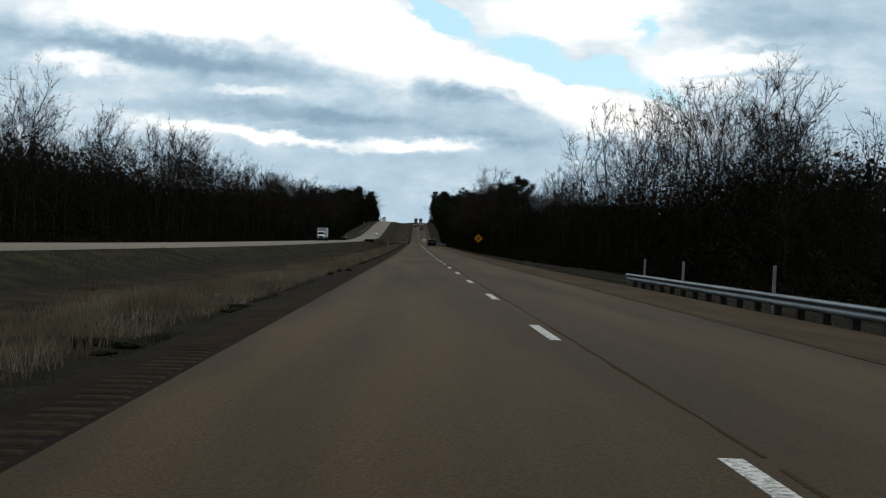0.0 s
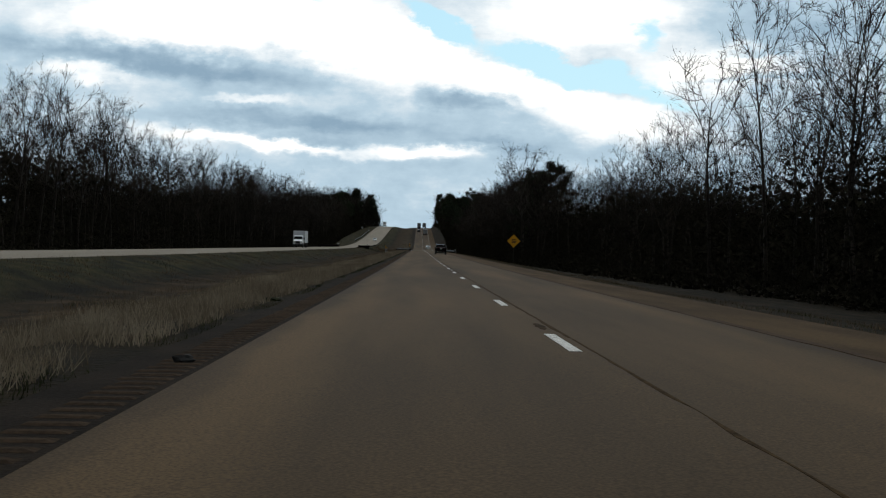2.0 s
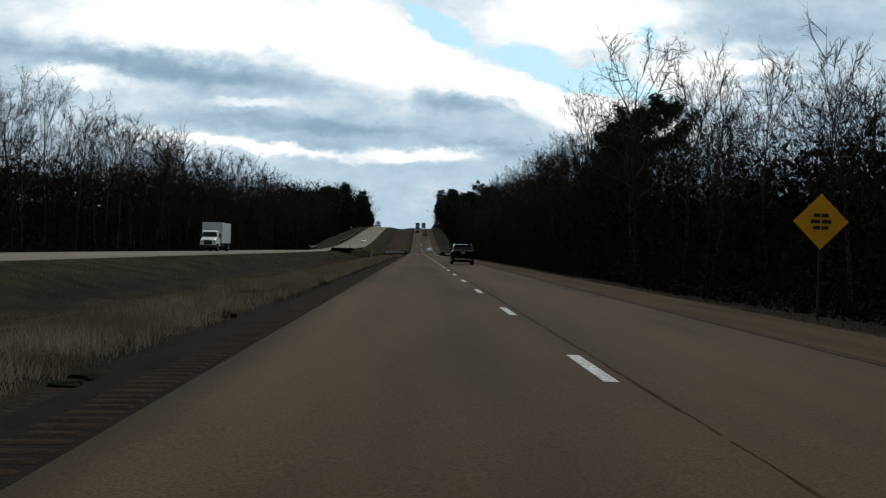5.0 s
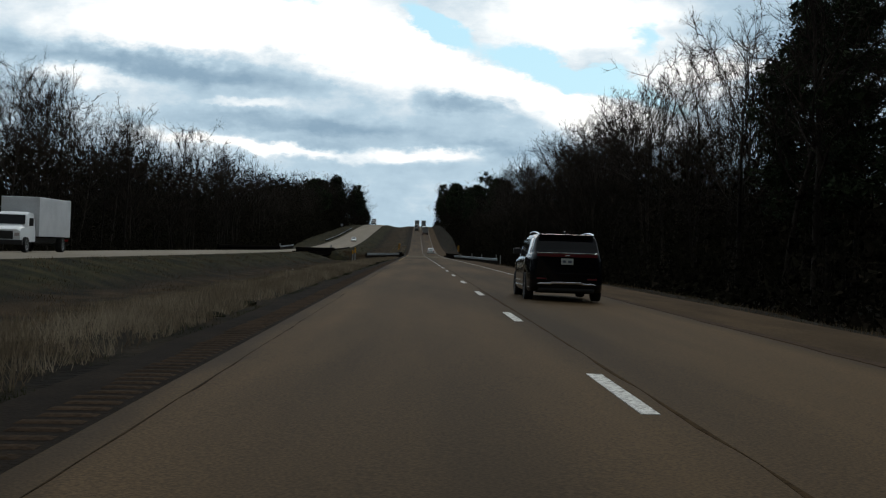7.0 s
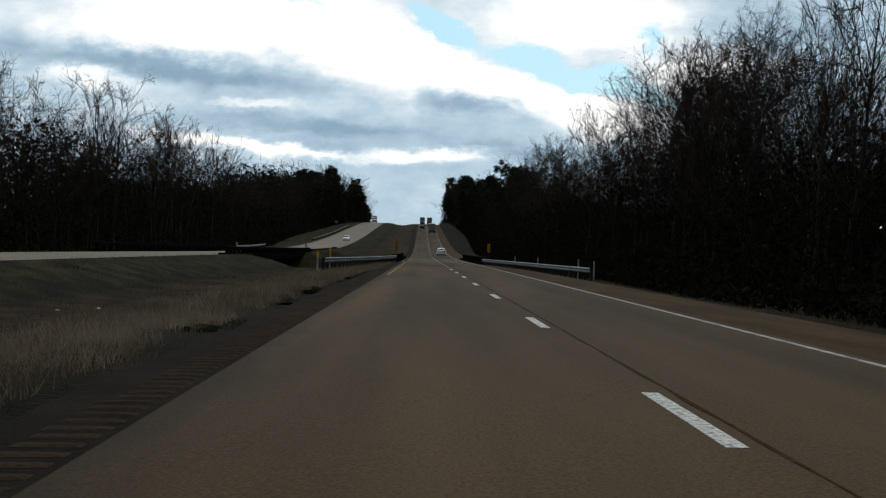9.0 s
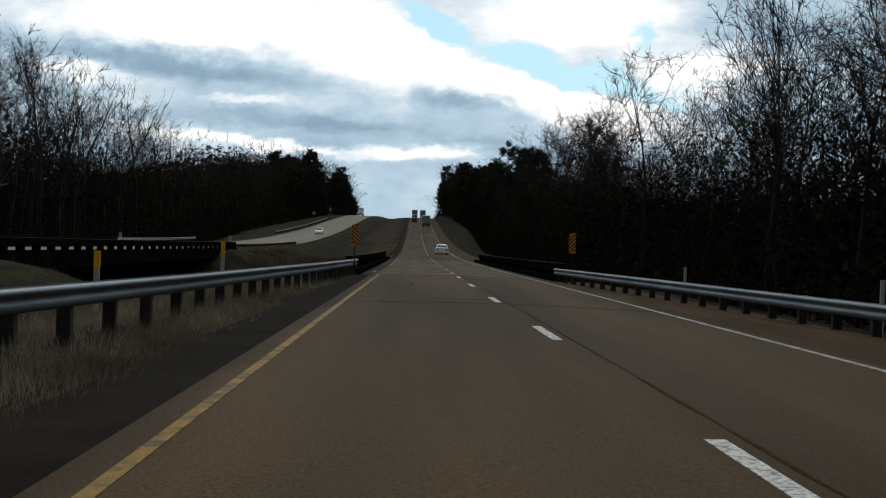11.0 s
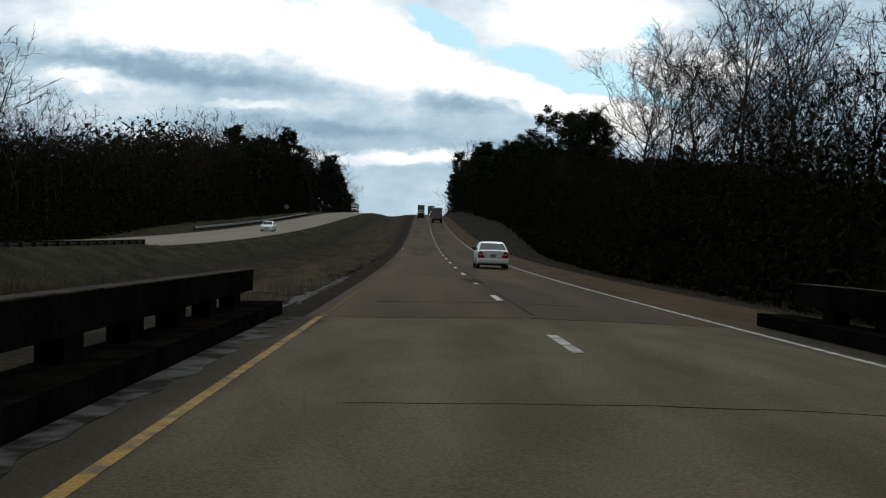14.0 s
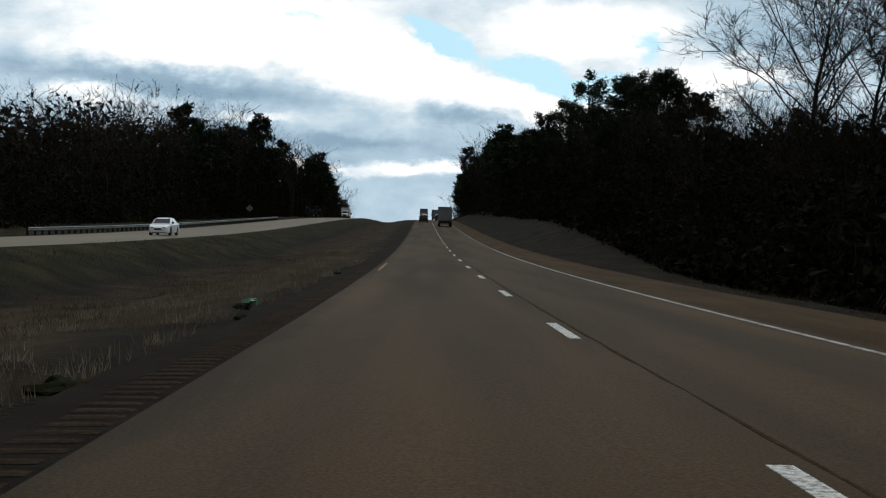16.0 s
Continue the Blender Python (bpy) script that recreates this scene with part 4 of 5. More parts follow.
    def close(y, into):
        """Share of the trees' height up to which the brush is thick."""
        full = solid(y) * (0.62 + 0.30 * lumps(y, into))
        return full * (1 + (0.14 + 0.10 * np.sin(y * 0.075) + 0.06 * np.sin(y * 0.21)) * step(660, 740, y)) if side < 0 else full * (1 - 0.25 * step(70, 90, y) * (1 - step(140, 165, y)) - 0.27 * step(510, 530, y) * (1 - step(630, 670, y)))

    def thicket(at, q, size, reach):
        """Leafless brush: close and clotted below, fine upright twigs above."""
        low = q < 0.82
        w.flakes(at[low], size[low])
        for _ in range(2):
            b = at[~low] + rng.normal(size=(int((~low).sum()), 3)) * 0.35
            d = unit(rng.normal(size=b.shape) * (0.7, 0.7, 0.4) + (0, 0, 0.9))
            w.blades(b, b + d * (reach * rng.uniform(0.5, 1.2, len(b)))[:, None], rng.uniform(0.35, 0.8, len(b)) * 0.038)

    # brush at the front
    m = int(span * (230 if near and side > 0 else 120 if near else 90))
    y = rng.uniform(y0, y1, m)
    into = rng.uniform(0, 1, m) ** 1.15 * 16
    x = edge(y) + side * (into + rng.uniform(-0.6, 0.6, m))
    top = 0.9 + tall(y) * close(y, into) * step(0, 8 - 4.5 * step(560, 600, y), into)
    q = rng.uniform(0, 1, m) ** 1.15
    thicket(np.stack([x, y, ground_z(x, y) + top * q * rng.uniform(0.85, 1.08, m)], 1), q, rng.uniform(0.07, 0.19, m) * (1.2 - 0.5 * q), 0.95)
    # thicker growth behind it
    m = int(span * (120 if near and side > 0 else 80 if near else 60))
    y = rng.uniform(y0, y1, m)
    into = rng.uniform(9, 30, m)
    x = edge(y) + side * into
    q = rng.uniform(0, 1, m)
    z = ground_z(x, y) + tall(y) * close(y, into) * q * rng.uniform(0.85, 1.08, m)
    thicket(np.stack([x, y, z], 1), q, rng.uniform(0.18, 0.38, m) * (1.1 - 0.7 * q), 1.2)
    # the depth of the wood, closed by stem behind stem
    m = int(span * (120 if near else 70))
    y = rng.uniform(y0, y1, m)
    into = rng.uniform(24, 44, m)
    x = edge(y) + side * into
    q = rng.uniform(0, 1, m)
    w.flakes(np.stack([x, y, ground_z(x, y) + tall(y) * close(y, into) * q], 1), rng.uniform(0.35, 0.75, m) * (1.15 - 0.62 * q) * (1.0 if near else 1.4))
    # closed stands: by the creek on the near side, up the hill on the opposite side
    for a, b, thick in ((84, 150, 420), (513, 665, 520)) if side > 0 else ((680, 930, 130),):
        a, b = max(a, y0), min(b, y1)
        if b <= a:
            continue
        m = int((b - a) * thick)
        y = rng.uniform(a, b, m)
        into = rng.uniform(1.5, 26, m)
        x = edge(y) + side * into
        q = rng.uniform(0, 1, m)
        z = ground_z(x, y) + (1 + tall(y) * close(y, into) * step(-2, 5, into) * (np.interp(y, [150, 510, 590, 640], [1.15, 1.0, 1.0, 0.84]) if side > 0 else 0.86)) * q
        w.flakes(np.stack([x, y, z], 1), rng.uniform(0.16, 0.34, m) * (1.15 - 0.85 * q ** 2) * (0.68 if side > 0 else 1))
    # low bushes along the foot of the wood on the hill
    a, b = max(590, y0), min(830 if side > 0 else 930, y1)
    if b > a:
        m = int((b - a) * (200 if side > 0 else 130))
        y = rng.uniform(a, b, m)
        into = rng.uniform(0, 1, m) ** 1.2 * 5
        x = edge(y) + side * into + rng.normal(size=m) * 0.3
        w.flakes(np.stack([x, y, ground_z(x, y) + (0.5 + 1.3 * into * (0.5 + lumps(y, into))) * rng.uniform(0, 1, m)], 1), rng.uniform(0.09, 0.2, m))
    # fine twigs of the young growth among the crowns
    m = int(span * (110 if near else 55))
    y = rng.uniform(y0, y1, m)
    into = rng.uniform(4, 32, m)
    x = edge(y) + side * into
    q = rng.uniform(0, 1, m) ** 1.3
    z = ground_z(x, y) + tall(y) * (0.42 + 0.30 * q * lumps(y, into))
    b = np.stack([x, y, z], 1)
    d = unit(rng.normal(size=(m, 3)) * (0.8, 0.8, 0.4) + (0, 0, 1.0))
    w.blades(b, b + d * rng.uniform(0.9, 2.2, m)[:, None], rng.uniform(0.010, 0.020, m))
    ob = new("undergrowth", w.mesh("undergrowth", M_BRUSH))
    return tagged(ob, label, "undergrowth", kind="stuff")


for y0 in range(-30, 1190, 122):
    undergrowth(1, edge_right, tall_right, y0, y0 + 122, "dense dark brush and saplings under the roadside wood")
    undergrowth(-1, edge_left, tall_left, y0, y0 + 122, "dense dark brush and saplings beyond the opposite carriageway")

# ---- vehicles ----
P_BLACK = plain("black_car_paint", (0.003, 0.0034, 0.0046), 0.09, 0.0, 0.26, 0.0)
P_WHITE = plain("white_car_paint", (0.88, 0.90, 0.90), 0.35, 0.0, 0.5, 0.5)
P_GREY = plain("grey_car_paint", (0.05, 0.05, 0.055), 0.3, 0.0, 0.5, 0.8)
P_GLASS = plain("car_glass", (0.003, 0.004, 0.006), 0.03, 0.0, 0.22, 0.0)
P_PALEGLASS = plain("tinted_rear_glass", (0.014, 0.034, 0.031), 0.04, 0.0, 0.5, 0.0)
P_SIDEGLASS = plain("side_glass", (0.02, 0.024, 0.028), 0.03, 0.0, 0.9, 1.0)
P_SIDEGLASS.node_tree.nodes["Principled BSDF"].inputs["IOR"].default_value = 2.4
P_TRIM = plain("black_trim", (0.010, 0.010, 0.010), 0.6)
P_RUBBER = surface("tyre_rubber", (0.010, 0.010, 0.010), (0.022, 0.021, 0.020), 0.85, 0.3, 40, 0.2)
P_CHROME = plain("chrome", (0.75, 0.76, 0.78), 0.12, 1.0)
P_ALLOY = plain("alloy", (0.27, 0.28, 0.29), 0.35, 0.85)
P_DARKALLOY = plain("dark_alloy", (0.06, 0.06, 0.065), 0.3, 0.8)
P_RED = plain("red_lamp", (0.36, 0.012, 0.014), 0.15, 0.0, 0.5, 0.6)
P_DEEPRED = plain("dark_red_lamp", (0.085, 0.005, 0.008), 0.15, 0.0, 0.5, 0.6)
P_CLEAR = plain("clear_lamp", (0.52, 0.46, 0.44), 0.15, 0.0, 0.5, 0.6)
P_PLATE = plain("number_plate", (0.42, 0.44, 0.42), 0.5)
P_INK = plain("plate_ink", (0.08, 0.10, 0.13), 0.6)
P_BOX = surface("truck_box_panel", (0.48, 0.49, 0.50), (0.60, 0.61, 0.62), 0.5, 2.0, 12, 0.08)
P_BOXGREY = surface("trailer_panel", (0.20, 0.20, 0.20), (0.30, 0.30, 0.30), 0.5, 2.0, 12, 0.08)


def sharpen(ob, degrees=38):
    ob.data.polygons.foreach_set("use_smooth", [True] * len(ob.data.polygons))
    ob.data.set_sharp_from_angle(angle=radians(degrees))
    return ob


def shell(name, stations, material, parent, label=""):
    """A closed hull through half sections (y, [(x, z) from the middle below to the middle above]), mirrored."""
    v, f = [], []
    k = len(stations[0][1])
    n = 2 * k - 2
    for y, half in stations:
        v += [(x, y, z) for x, z in half] + [(-x, y, z) for x, z in reversed(half[1:-1])]
    for j in range(len(stations) - 1):
        for i in range(n):
            a, b = j * n + i, j * n + (i + 1) % n
            f.append((a, b, b + n, a + n))
    f.append(tuple(range(n - 1, -1, -1)))
    f.append(tuple(range((len(stations) - 1) * n, len(stations) * n)))
    ob = link(name, v, f, material, parent, label)
    bm = bmesh.new()
    bm.from_mesh(ob.data)
    bmesh.ops.recalc_face_normals(bm, faces=bm.faces)
    bm.to_mesh(ob.data)
    bm.free()
    return sharpen(ob)


def prism(name, poly, y0, y1, material, parent, label="", mirror=False):
    """A flat polygon (x, z) given depth along y."""
    s = -1 if mirror else 1
    k = len(poly)
    v = [(s * x, y0, z) for x, z in poly] + [(s * x, y1, z) for x, z in poly]
    f = [tuple(range(k)), tuple(range(2 * k - 1, k - 1, -1))] + [(i, i + k, (i + 1) % k + k, (i + 1) % k) for i in range(k)]
    bm = bmesh.new()
    vs = [bm.verts.new(p) for p in v]
    for q in f:
        bm.faces.new([vs[i] for i in q])
    bmesh.ops.recalc_face_normals(bm, faces=bm.faces)
    bmesh.ops.bevel(bm, geom=list(bm.edges), offset=0.006, segments=1, affect="EDGES")
    return part(name, bm, material, parent, label)


def lathe(profile, segments=28):
    """Turn (radius, x) about the wheel's axle."""
    bm = bmesh.new()
    rings = []
    for r, x in profile:
        rings.append([bm.verts.new((x, r * math.cos(a), r * math.sin(a))) for a in (2 * math.pi * i / segments for i in range(segments))])
    for p, q in zip(rings, rings[1:]):
        for i in range(segments):
            j = (i + 1) % segments
            bm.faces.new((p[i], p[j], q[j], q[i]))
    return bm


def add_wheel(car, x, y, radius, width, rim_mat, spokes):
    s = 1 if x > 0 else -1
    hub = part("wheel", rod(bmesh.new(), (-s * width * 0.3, 0, 0), (s * width * 0.30, 0, 0), radius * 0.16, n=14), P_TRIM, car)
    hub.location = (x, y, radius)
    w, r = width / 2, radius
    tyre = part("tyre", lathe([(r * 0.66, -w * 0.8), (r * 0.80, -w), (r * 0.95, -w * 0.92), (r, -w * 0.6), (r, w * 0.6), (r * 0.95, w * 0.92), (r * 0.80, w), (r * 0.66, w * 0.8), (r * 0.62, 0), (r * 0.66, -w * 0.8)]), P_RUBBER, hub)
    sharpen(tyre, 50)
    bm = lathe([(r * 0.67, s * w * 0.55), (r * 0.68, s * w * 0.82), (r * 0.62, s * w * 0.86), (r * 0.58, s * w * 0.6), (r * 0.56, s * w * 0.1), (0.02, s * w * 0.05)])
    for i in range(spokes):
        a = 2 * math.pi * i / spokes
        bm2 = box(bmesh.new(), -0.018, 0.018, -r * 0.055, r * 0.055, r * 0.10, r * 0.62, 0.006)
        bmesh.ops.transform(bm2, matrix=Matrix.Translation((s * w * 0.66, 0, 0)) @ Matrix.Rotation(a, 4, "X"), verts=bm2.verts)
        me = bpy.data.meshes.new("spoke")
        bm2.to_mesh(me)
        bm2.free()
        bm.from_mesh(me)
        bpy.data.meshes.remove(me)
    part("rim", bm, rim_mat, hub)
    return hub


def make_car(name, label, paint, s):
    """A car with body, cabin, windows, lamps and wheels. s holds its measures; the tail is at y = 0."""
    car = new(name)
    tagged(car, label, s["category"])
    L, W, R = s["length"], s["width"] / 2, s["tyre"]
    axles = (s["rear_axle"], s["rear_axle"] + s["wheelbase"])
    ys = sorted(set([round(v, 3) for v in np.concatenate([np.linspace(0, L, 26), [0.02, 0.05, 0.1, 0.16, L - 0.03, L - 0.08, L - 0.15]] + [np.linspace(a - R - 0.09, a + R + 0.09, 17) for a in axles])]))
    py, pw = zip(*s["plan"])
    by, bz = zip(*s["shoulder"])
    st = []
    for y in ys:
        w, zt = W * np.interp(y, py, pw), np.interp(y, by, bz)
        zb = np.interp(y, [0, 0.25, L - 0.3, L], [s["sill"] + 0.12, s["sill"], s["sill"], s["sill"] + 0.05])
        arch = zb
        for a in axles:
            d = abs(y - a)
            if d < R + 0.065:
                arch = max(arch, R + math.sqrt(max(0, (R + 0.065) ** 2 - d * d)))
        arch = min(arch, zt - 0.12)
        h = zt - arch
        st.append((y, [(0, zb), (w * 0.70, zb), (w * 0.72, arch), (w * 0.965, arch), (w * 0.995, arch + h * 0.08), (w, arch + h * 0.45), (w * 0.985, arch + h * 0.78),
                       (w * 0.955, zt - 0.035), (w * 0.92, zt), (w * 0.5, zt + s["crown"]), (0, zt + s["crown"])]))
    shell("body", st, paint, car)
    # cabin
    ty, tz = zip(*s["roof"])
    belt = s["belt"]
    cy = np.unique(np.concatenate([np.linspace(ty[0], ty[-1], 30), ty]))

    def top(y):
        return float(np.interp(y, ty, tz))

    def half(y, z):
        return W * (np.interp(y, py, pw) * 0.935) - s["tumble"] * (z - belt) - 0.25 * max(0.0, y - ty[-1] + 0.9) ** 2 * 0.3

    def cabin_section(y):
        zt = top(y)
        zs = [belt - 0.05 + (zt - 0.07 - belt + 0.05) * q for q in (0, 0.3, 0.6, 0.9)]
        a = half(y, zt)
        return [(0, belt - 0.05)] + [(half(y, z), z) for z in zs] + [(a - 0.02, zt - 0.04), (a - 0.09, zt - 0.008), (a * 0.5, zt + 0.006), (0, zt + 0.01)]

    shell("cabin", [(y, cabin_section(y)) for y in cy], paint, car)

    def side_pane(y0, y1, slant0, slant1, mirror):
        m, n = 7, 4
        v, f = [], []
        for layer in (0.007, -0.02):
            for j in range(m):
                for i in range(n):
                    q = i / (n - 1)
                    z0 = belt + 0.03
                    ya, yb = y0 + slant0 * q, y1 + slant1 * q
                    y = ya + (yb - ya) * j / (m - 1)
                    z1 = min(top(y) - 0.10, s["pane_top"])
                    z = z0 + (z1 - z0) * q
                    v.append(((half(y, z) + layer) * (-1 if mirror else 1), y, z))
        o = m * n
        f = [tuple(q) for q in grid_faces(n, m)] + [tuple(q + o) for q in grid_faces(n, m)]
        rim = [j * n for j in range(m)] + [(m - 1) * n + i for i in range(1, n)] + [j * n + n - 1 for j in range(m - 2, -1, -1)] + [i for i in range(n - 2, 0, -1)]
        f += [(rim[i], rim[(i + 1) % len(rim)], rim[(i + 1) % len(rim)] + o, rim[i] + o) for i in range(len(rim))]
        return sharpen(link("side_window", v, f, P_SIDEGLASS, car), 30)

    for pane in s["panes"]:
        for mirror in (False, True):
            side_pane(*pane, mirror)

    def screen(nm, y0, y1, inset, material):
        m, n = 6, 9
        v = []
        for layer in (0.016, -0.01):
            for j in range(m):
                y = y0 + (y1 - y0) * j / (m - 1)
                a = half(y, top(y)) - inset
                for i in range(n):
                    x = a * (2 * i / (n - 1) - 1)
                    v.append((x, y, top(y) + layer - 0.012 * (x / a) ** 2))
        o = m * n
        f = [tuple(q) for q in grid_faces(n, m)] + [tuple(reversed(q + o)) for q in grid_faces(n, m)]
        rim = list(range(n)) + [j * n + n - 1 for j in range(1, m)] + [(m - 1) * n + i for i in range(n - 2, -1, -1)] + [j * n for j in range(m - 2, 0, -1)]
        f += [(rim[i], rim[(i + 1) % len(rim)], rim[(i + 1) % len(rim)] + o, rim[i] + o) for i in range(len(rim))]
        return sharpen(link(nm, v, f, material, car), 30)

    screen("rear_window", s["rear_glass"][0], s["rear_glass"][1], s["glass_inset"], s["rear_mat"])
    screen("windscreen", s["front_glass"][0], s["front_glass"][1], 0.08, P_GLASS)
    for a in axles:
        for sx in (-1, 1):
            add_wheel(car, sx * (W - 0.112), a, R, s["tyre_width"], s["rim"], s["spokes"])
    part("underbody", box(bmesh.new(), -W * 0.74, W * 0.74, 0.3, L - 0.3, s["sill"] - 0.03, s["sill"] + 0.25, 0.02), P_TRIM, car)
    for sx in (-1, 1):
        y = s["mirror"]
        m = part("mirror", box(bmesh.new(), min(sx * (W - 0.09), sx * (W + s["reach"])), max(sx * (W - 0.09), sx * (W + s["reach"])), y - 0.05, y + 0.08, belt + 0.02, belt + 0.19, 0.03), P_TRIM if s["dark_mirror"] else paint, car)
        part("mirror_glass", box(bmesh.new(), min(sx * (W - 0.05), sx * (W + s["reach"] - 0.02)), max(sx * (W - 0.05), sx * (W + s["reach"] - 0.02)), y - 0.062, y - 0.052, belt + 0.045, belt + 0.165, 0.004), P_TRIM, m)
        for hy in s["handles"]:
            x = W * 0.985
            part("door_handle", box(bmesh.new(), min(sx * (x - 0.02), sx * (x + 0.025)), max(sx * (x - 0.02), sx * (x + 0.025)), hy, hy + 0.2, belt - 0.16, belt - 0.12, 0.008), paint, car)
        part("sill_strip", box(bmesh.new(), min(sx * (W * 0.97), sx * (W + 0.012)), max(sx * (W * 0.97), sx * (W + 0.012)), axles[0] + R + 0.12, axles[1] - R - 0.12, s["strip_z"], s["strip_z"] + 0.03, 0.006), s["strip_mat"], car)
    return car


SUV = dict(category="minivan", length=5.15, width=1.99, tyre=0.36, tyre_width=0.24, rear_axle=1.02, wheelbase=3.12, sill=0.24, crown=0.01, belt=1.16, tumble=0.27, glass_inset=0.03, reach=0.13,
           plan=[(0, 0.79), (0.05, 0.865), (0.16, 0.925), (0.4, 0.97), (1.0, 1.0), (4.2, 1.0), (4.7, 0.93), (5.0, 0.84), (5.15, 0.72)],
           shoulder=[(0, 1.22), (0.1, 1.235), (3.5, 1.11), (4.0, 1.06), (4.6, 0.98), (5.0, 0.86), (5.15, 0.74)],
           roof=[(0.06, 1.22), (0.12, 1.27), (0.36, 1.66), (0.44, 1.70), (1.2, 1.735), (2.4, 1.73), (2.9, 1.69), (3.2, 1.58), (3.95, 1.08)], pane_top=1.60,
           panes=[(0.55, 1.42, 0.16, 0.0), (1.50, 2.44, 0.0, 0.0), (2.52, 3.42, 0.0, -0.42)], rear_glass=(0.115, 0.345), front_glass=(3.06, 3.9), rear_mat=P_GLASS,
           rim=P_DARKALLOY, spokes=10, mirror=3.35, dark_mirror=True, handles=[1.6, 2.55], strip_z=0.34, strip_mat=P_CHROME)
suv = make_car("minivan", "glossy black minivan with silver roof rails on the highway", P_BLACK, SUV)
part("light_bar", box(bmesh.new(), -0.775, 0.775, -0.020, 0.05, 1.14, 1.22, 0.008), P_DEEPRED, suv, "dark red full-width lamp bar")
part("tailgate_strip", box(bmesh.new(), -0.79, 0.79, -0.024, 0.10, 1.227, 1.249, 0.006), P_CHROME, suv, "bright chrome strip")
plate = part("number_plate", box(bmesh.new(), -0.155, 0.155, -0.022, -0.004, 0.95, 1.105, 0.006), P_PLATE, suv, "pale number plate")
for x0, x1 in ((-0.12, -0.03), (0.02, 0.12)):
    part("plate_bar", box(bmesh.new(), x0, x1, -0.027, -0.021, 0.995, 1.055, 0.0), P_INK, plate)
part("badge", box(bmesh.new(), -0.07, 0.07, -0.030, -0.012, 1.16, 1.19, 0.006), P_CHROME, suv)
for z0, z1, hx in ((0.70, 0.73, 0.36),):
    part("tailgate_crease", box(bmesh.new(), -0.75, 0.75, -0.012, 0.02, z0, z1, 0.006), P_BLACK, suv)
skid = [(-0.74, 0.435), (-0.70, 0.475), (-0.42, 0.475), (-0.38, 0.505), (0.38, 0.505), (0.42, 0.475), (0.70, 0.475), (0.74, 0.435), (0.40, 0.435), (0.36, 0.455), (-0.36, 0.455), (-0.40, 0.435)]
prism("skid_strip", skid, -0.03, 0.05, P_CHROME, suv, "satin chrome bumper strip")
for sx in (-1, 1):
    part("rear_reflector", box(bmesh.new(), min(sx * 0.52, sx * 0.77), max(sx * 0.52, sx * 0.77), -0.018, 0.05, 0.565, 0.605, 0.006), P_DEEPRED, suv)
    bm = bmesh.new()
    pts = [(sx * 0.70, 0.42, 1.69), (sx * 0.71, 0.56, 1.735), (sx * 0.72, 1.3, 1.775), (sx * 0.72, 2.0, 1.78), (sx * 0.715, 2.7, 1.755), (sx * 0.70, 2.9, 1.69)]
    for p, q in zip(pts, pts[1:]):
        rod(bm, p, q, 0.019, n=8)
    part("roof_rail", bm, P_CHROME, suv, "silver roof rail")
part("roof_spoiler", box(bmesh.new(), -0.70, 0.70, 0.20, 0.46, 1.685, 1.715, 0.012), P_BLACK, suv)
part("aerial_fin", box(bmesh.new(), -0.02, 0.02, 0.72, 0.90, 1.72, 1.80, 0.012), P_BLACK, suv)
part("bumper_lower", box(bmesh.new(), -0.72, 0.72, 0.02, 0.3, 0.26, 0.38, 0.03), P_TRIM, suv)


def on_road(ob, x, y, turn=0.0, height=lane_z):
    """Stand a vehicle on the carriageway, tipped with the grade."""
    grade = math.degrees(math.atan((float(height(x, y + 3)) - float(height(x, y - 3))) / 6))
    ob.matrix_basis = pose(x, y, float(height(x, y)) + 0.002, grade if turn == 0 else -grade, 0, turn)
    return ob


on_road(suv, 2.04, 287.7)

SEDAN = dict(category="car", length=4.80, width=1.795, tyre=0.325, tyre_width=0.21, rear_axle=1.05, wheelbase=2.72, sill=0.23, crown=0.018, belt=0.965, tumble=0.36, glass_inset=0.075, reach=0.10,
             plan=[(0, 0.84), (0.05, 0.91), (0.18, 0.955), (0.8, 0.99), (1.6, 1.0), (3.6, 1.0), (4.2, 0.95), (4.6, 0.84), (4.8, 0.66)],
             shoulder=[(0, 0.965), (0.06, 0.995), (0.7, 1.01), (1.5, 0.985), (3.3, 0.955), (3.8, 0.90), (4.4, 0.80), (4.7, 0.70), (4.8, 0.60)],
             roof=[(0.62, 1.0), (0.70, 1.035), (1.28, 1.37), (1.45, 1.42), (2.1, 1.475), (2.6, 1.455), (2.85, 1.39), (3.55, 0.98)], pane_top=1.37,
             panes=[(1.20, 1.32, 0.30, 0.22), (1.40, 2.22, 0.20, 0.0), (2.29, 3.18, 0.0, -0.50)], rear_glass=(0.70, 1.29), front_glass=(2.78, 3.5), rear_mat=P_PALEGLASS,
             rim=P_ALLOY, spokes=7, mirror=3.05, dark_mirror=True, handles=[1.42, 2.42], strip_z=0.56, strip_mat=P_WHITE)


def dress_sedan(car):
    """Tail and nose of the saloon."""
    for m in (False, True):
        lamp = prism("tail_lamp", [(0.835, 0.70), (0.82, 0.63), (0.79, 0.595), (0.43, 0.588), (0.60, 0.93), (0.63, 0.955), (0.70, 0.952), (0.775, 0.915), (0.815, 0.85), (0.835, 0.78)], -0.02, 0.20, P_RED, car, "red rear lamp with clear band", m)
        prism("lamp_lens", [(0.80, 0.765), (0.76, 0.745), (0.53, 0.735), (0.565, 0.80), (0.70, 0.825), (0.79, 0.80)], -0.028, 0.05, P_CLEAR, lamp, "", m)
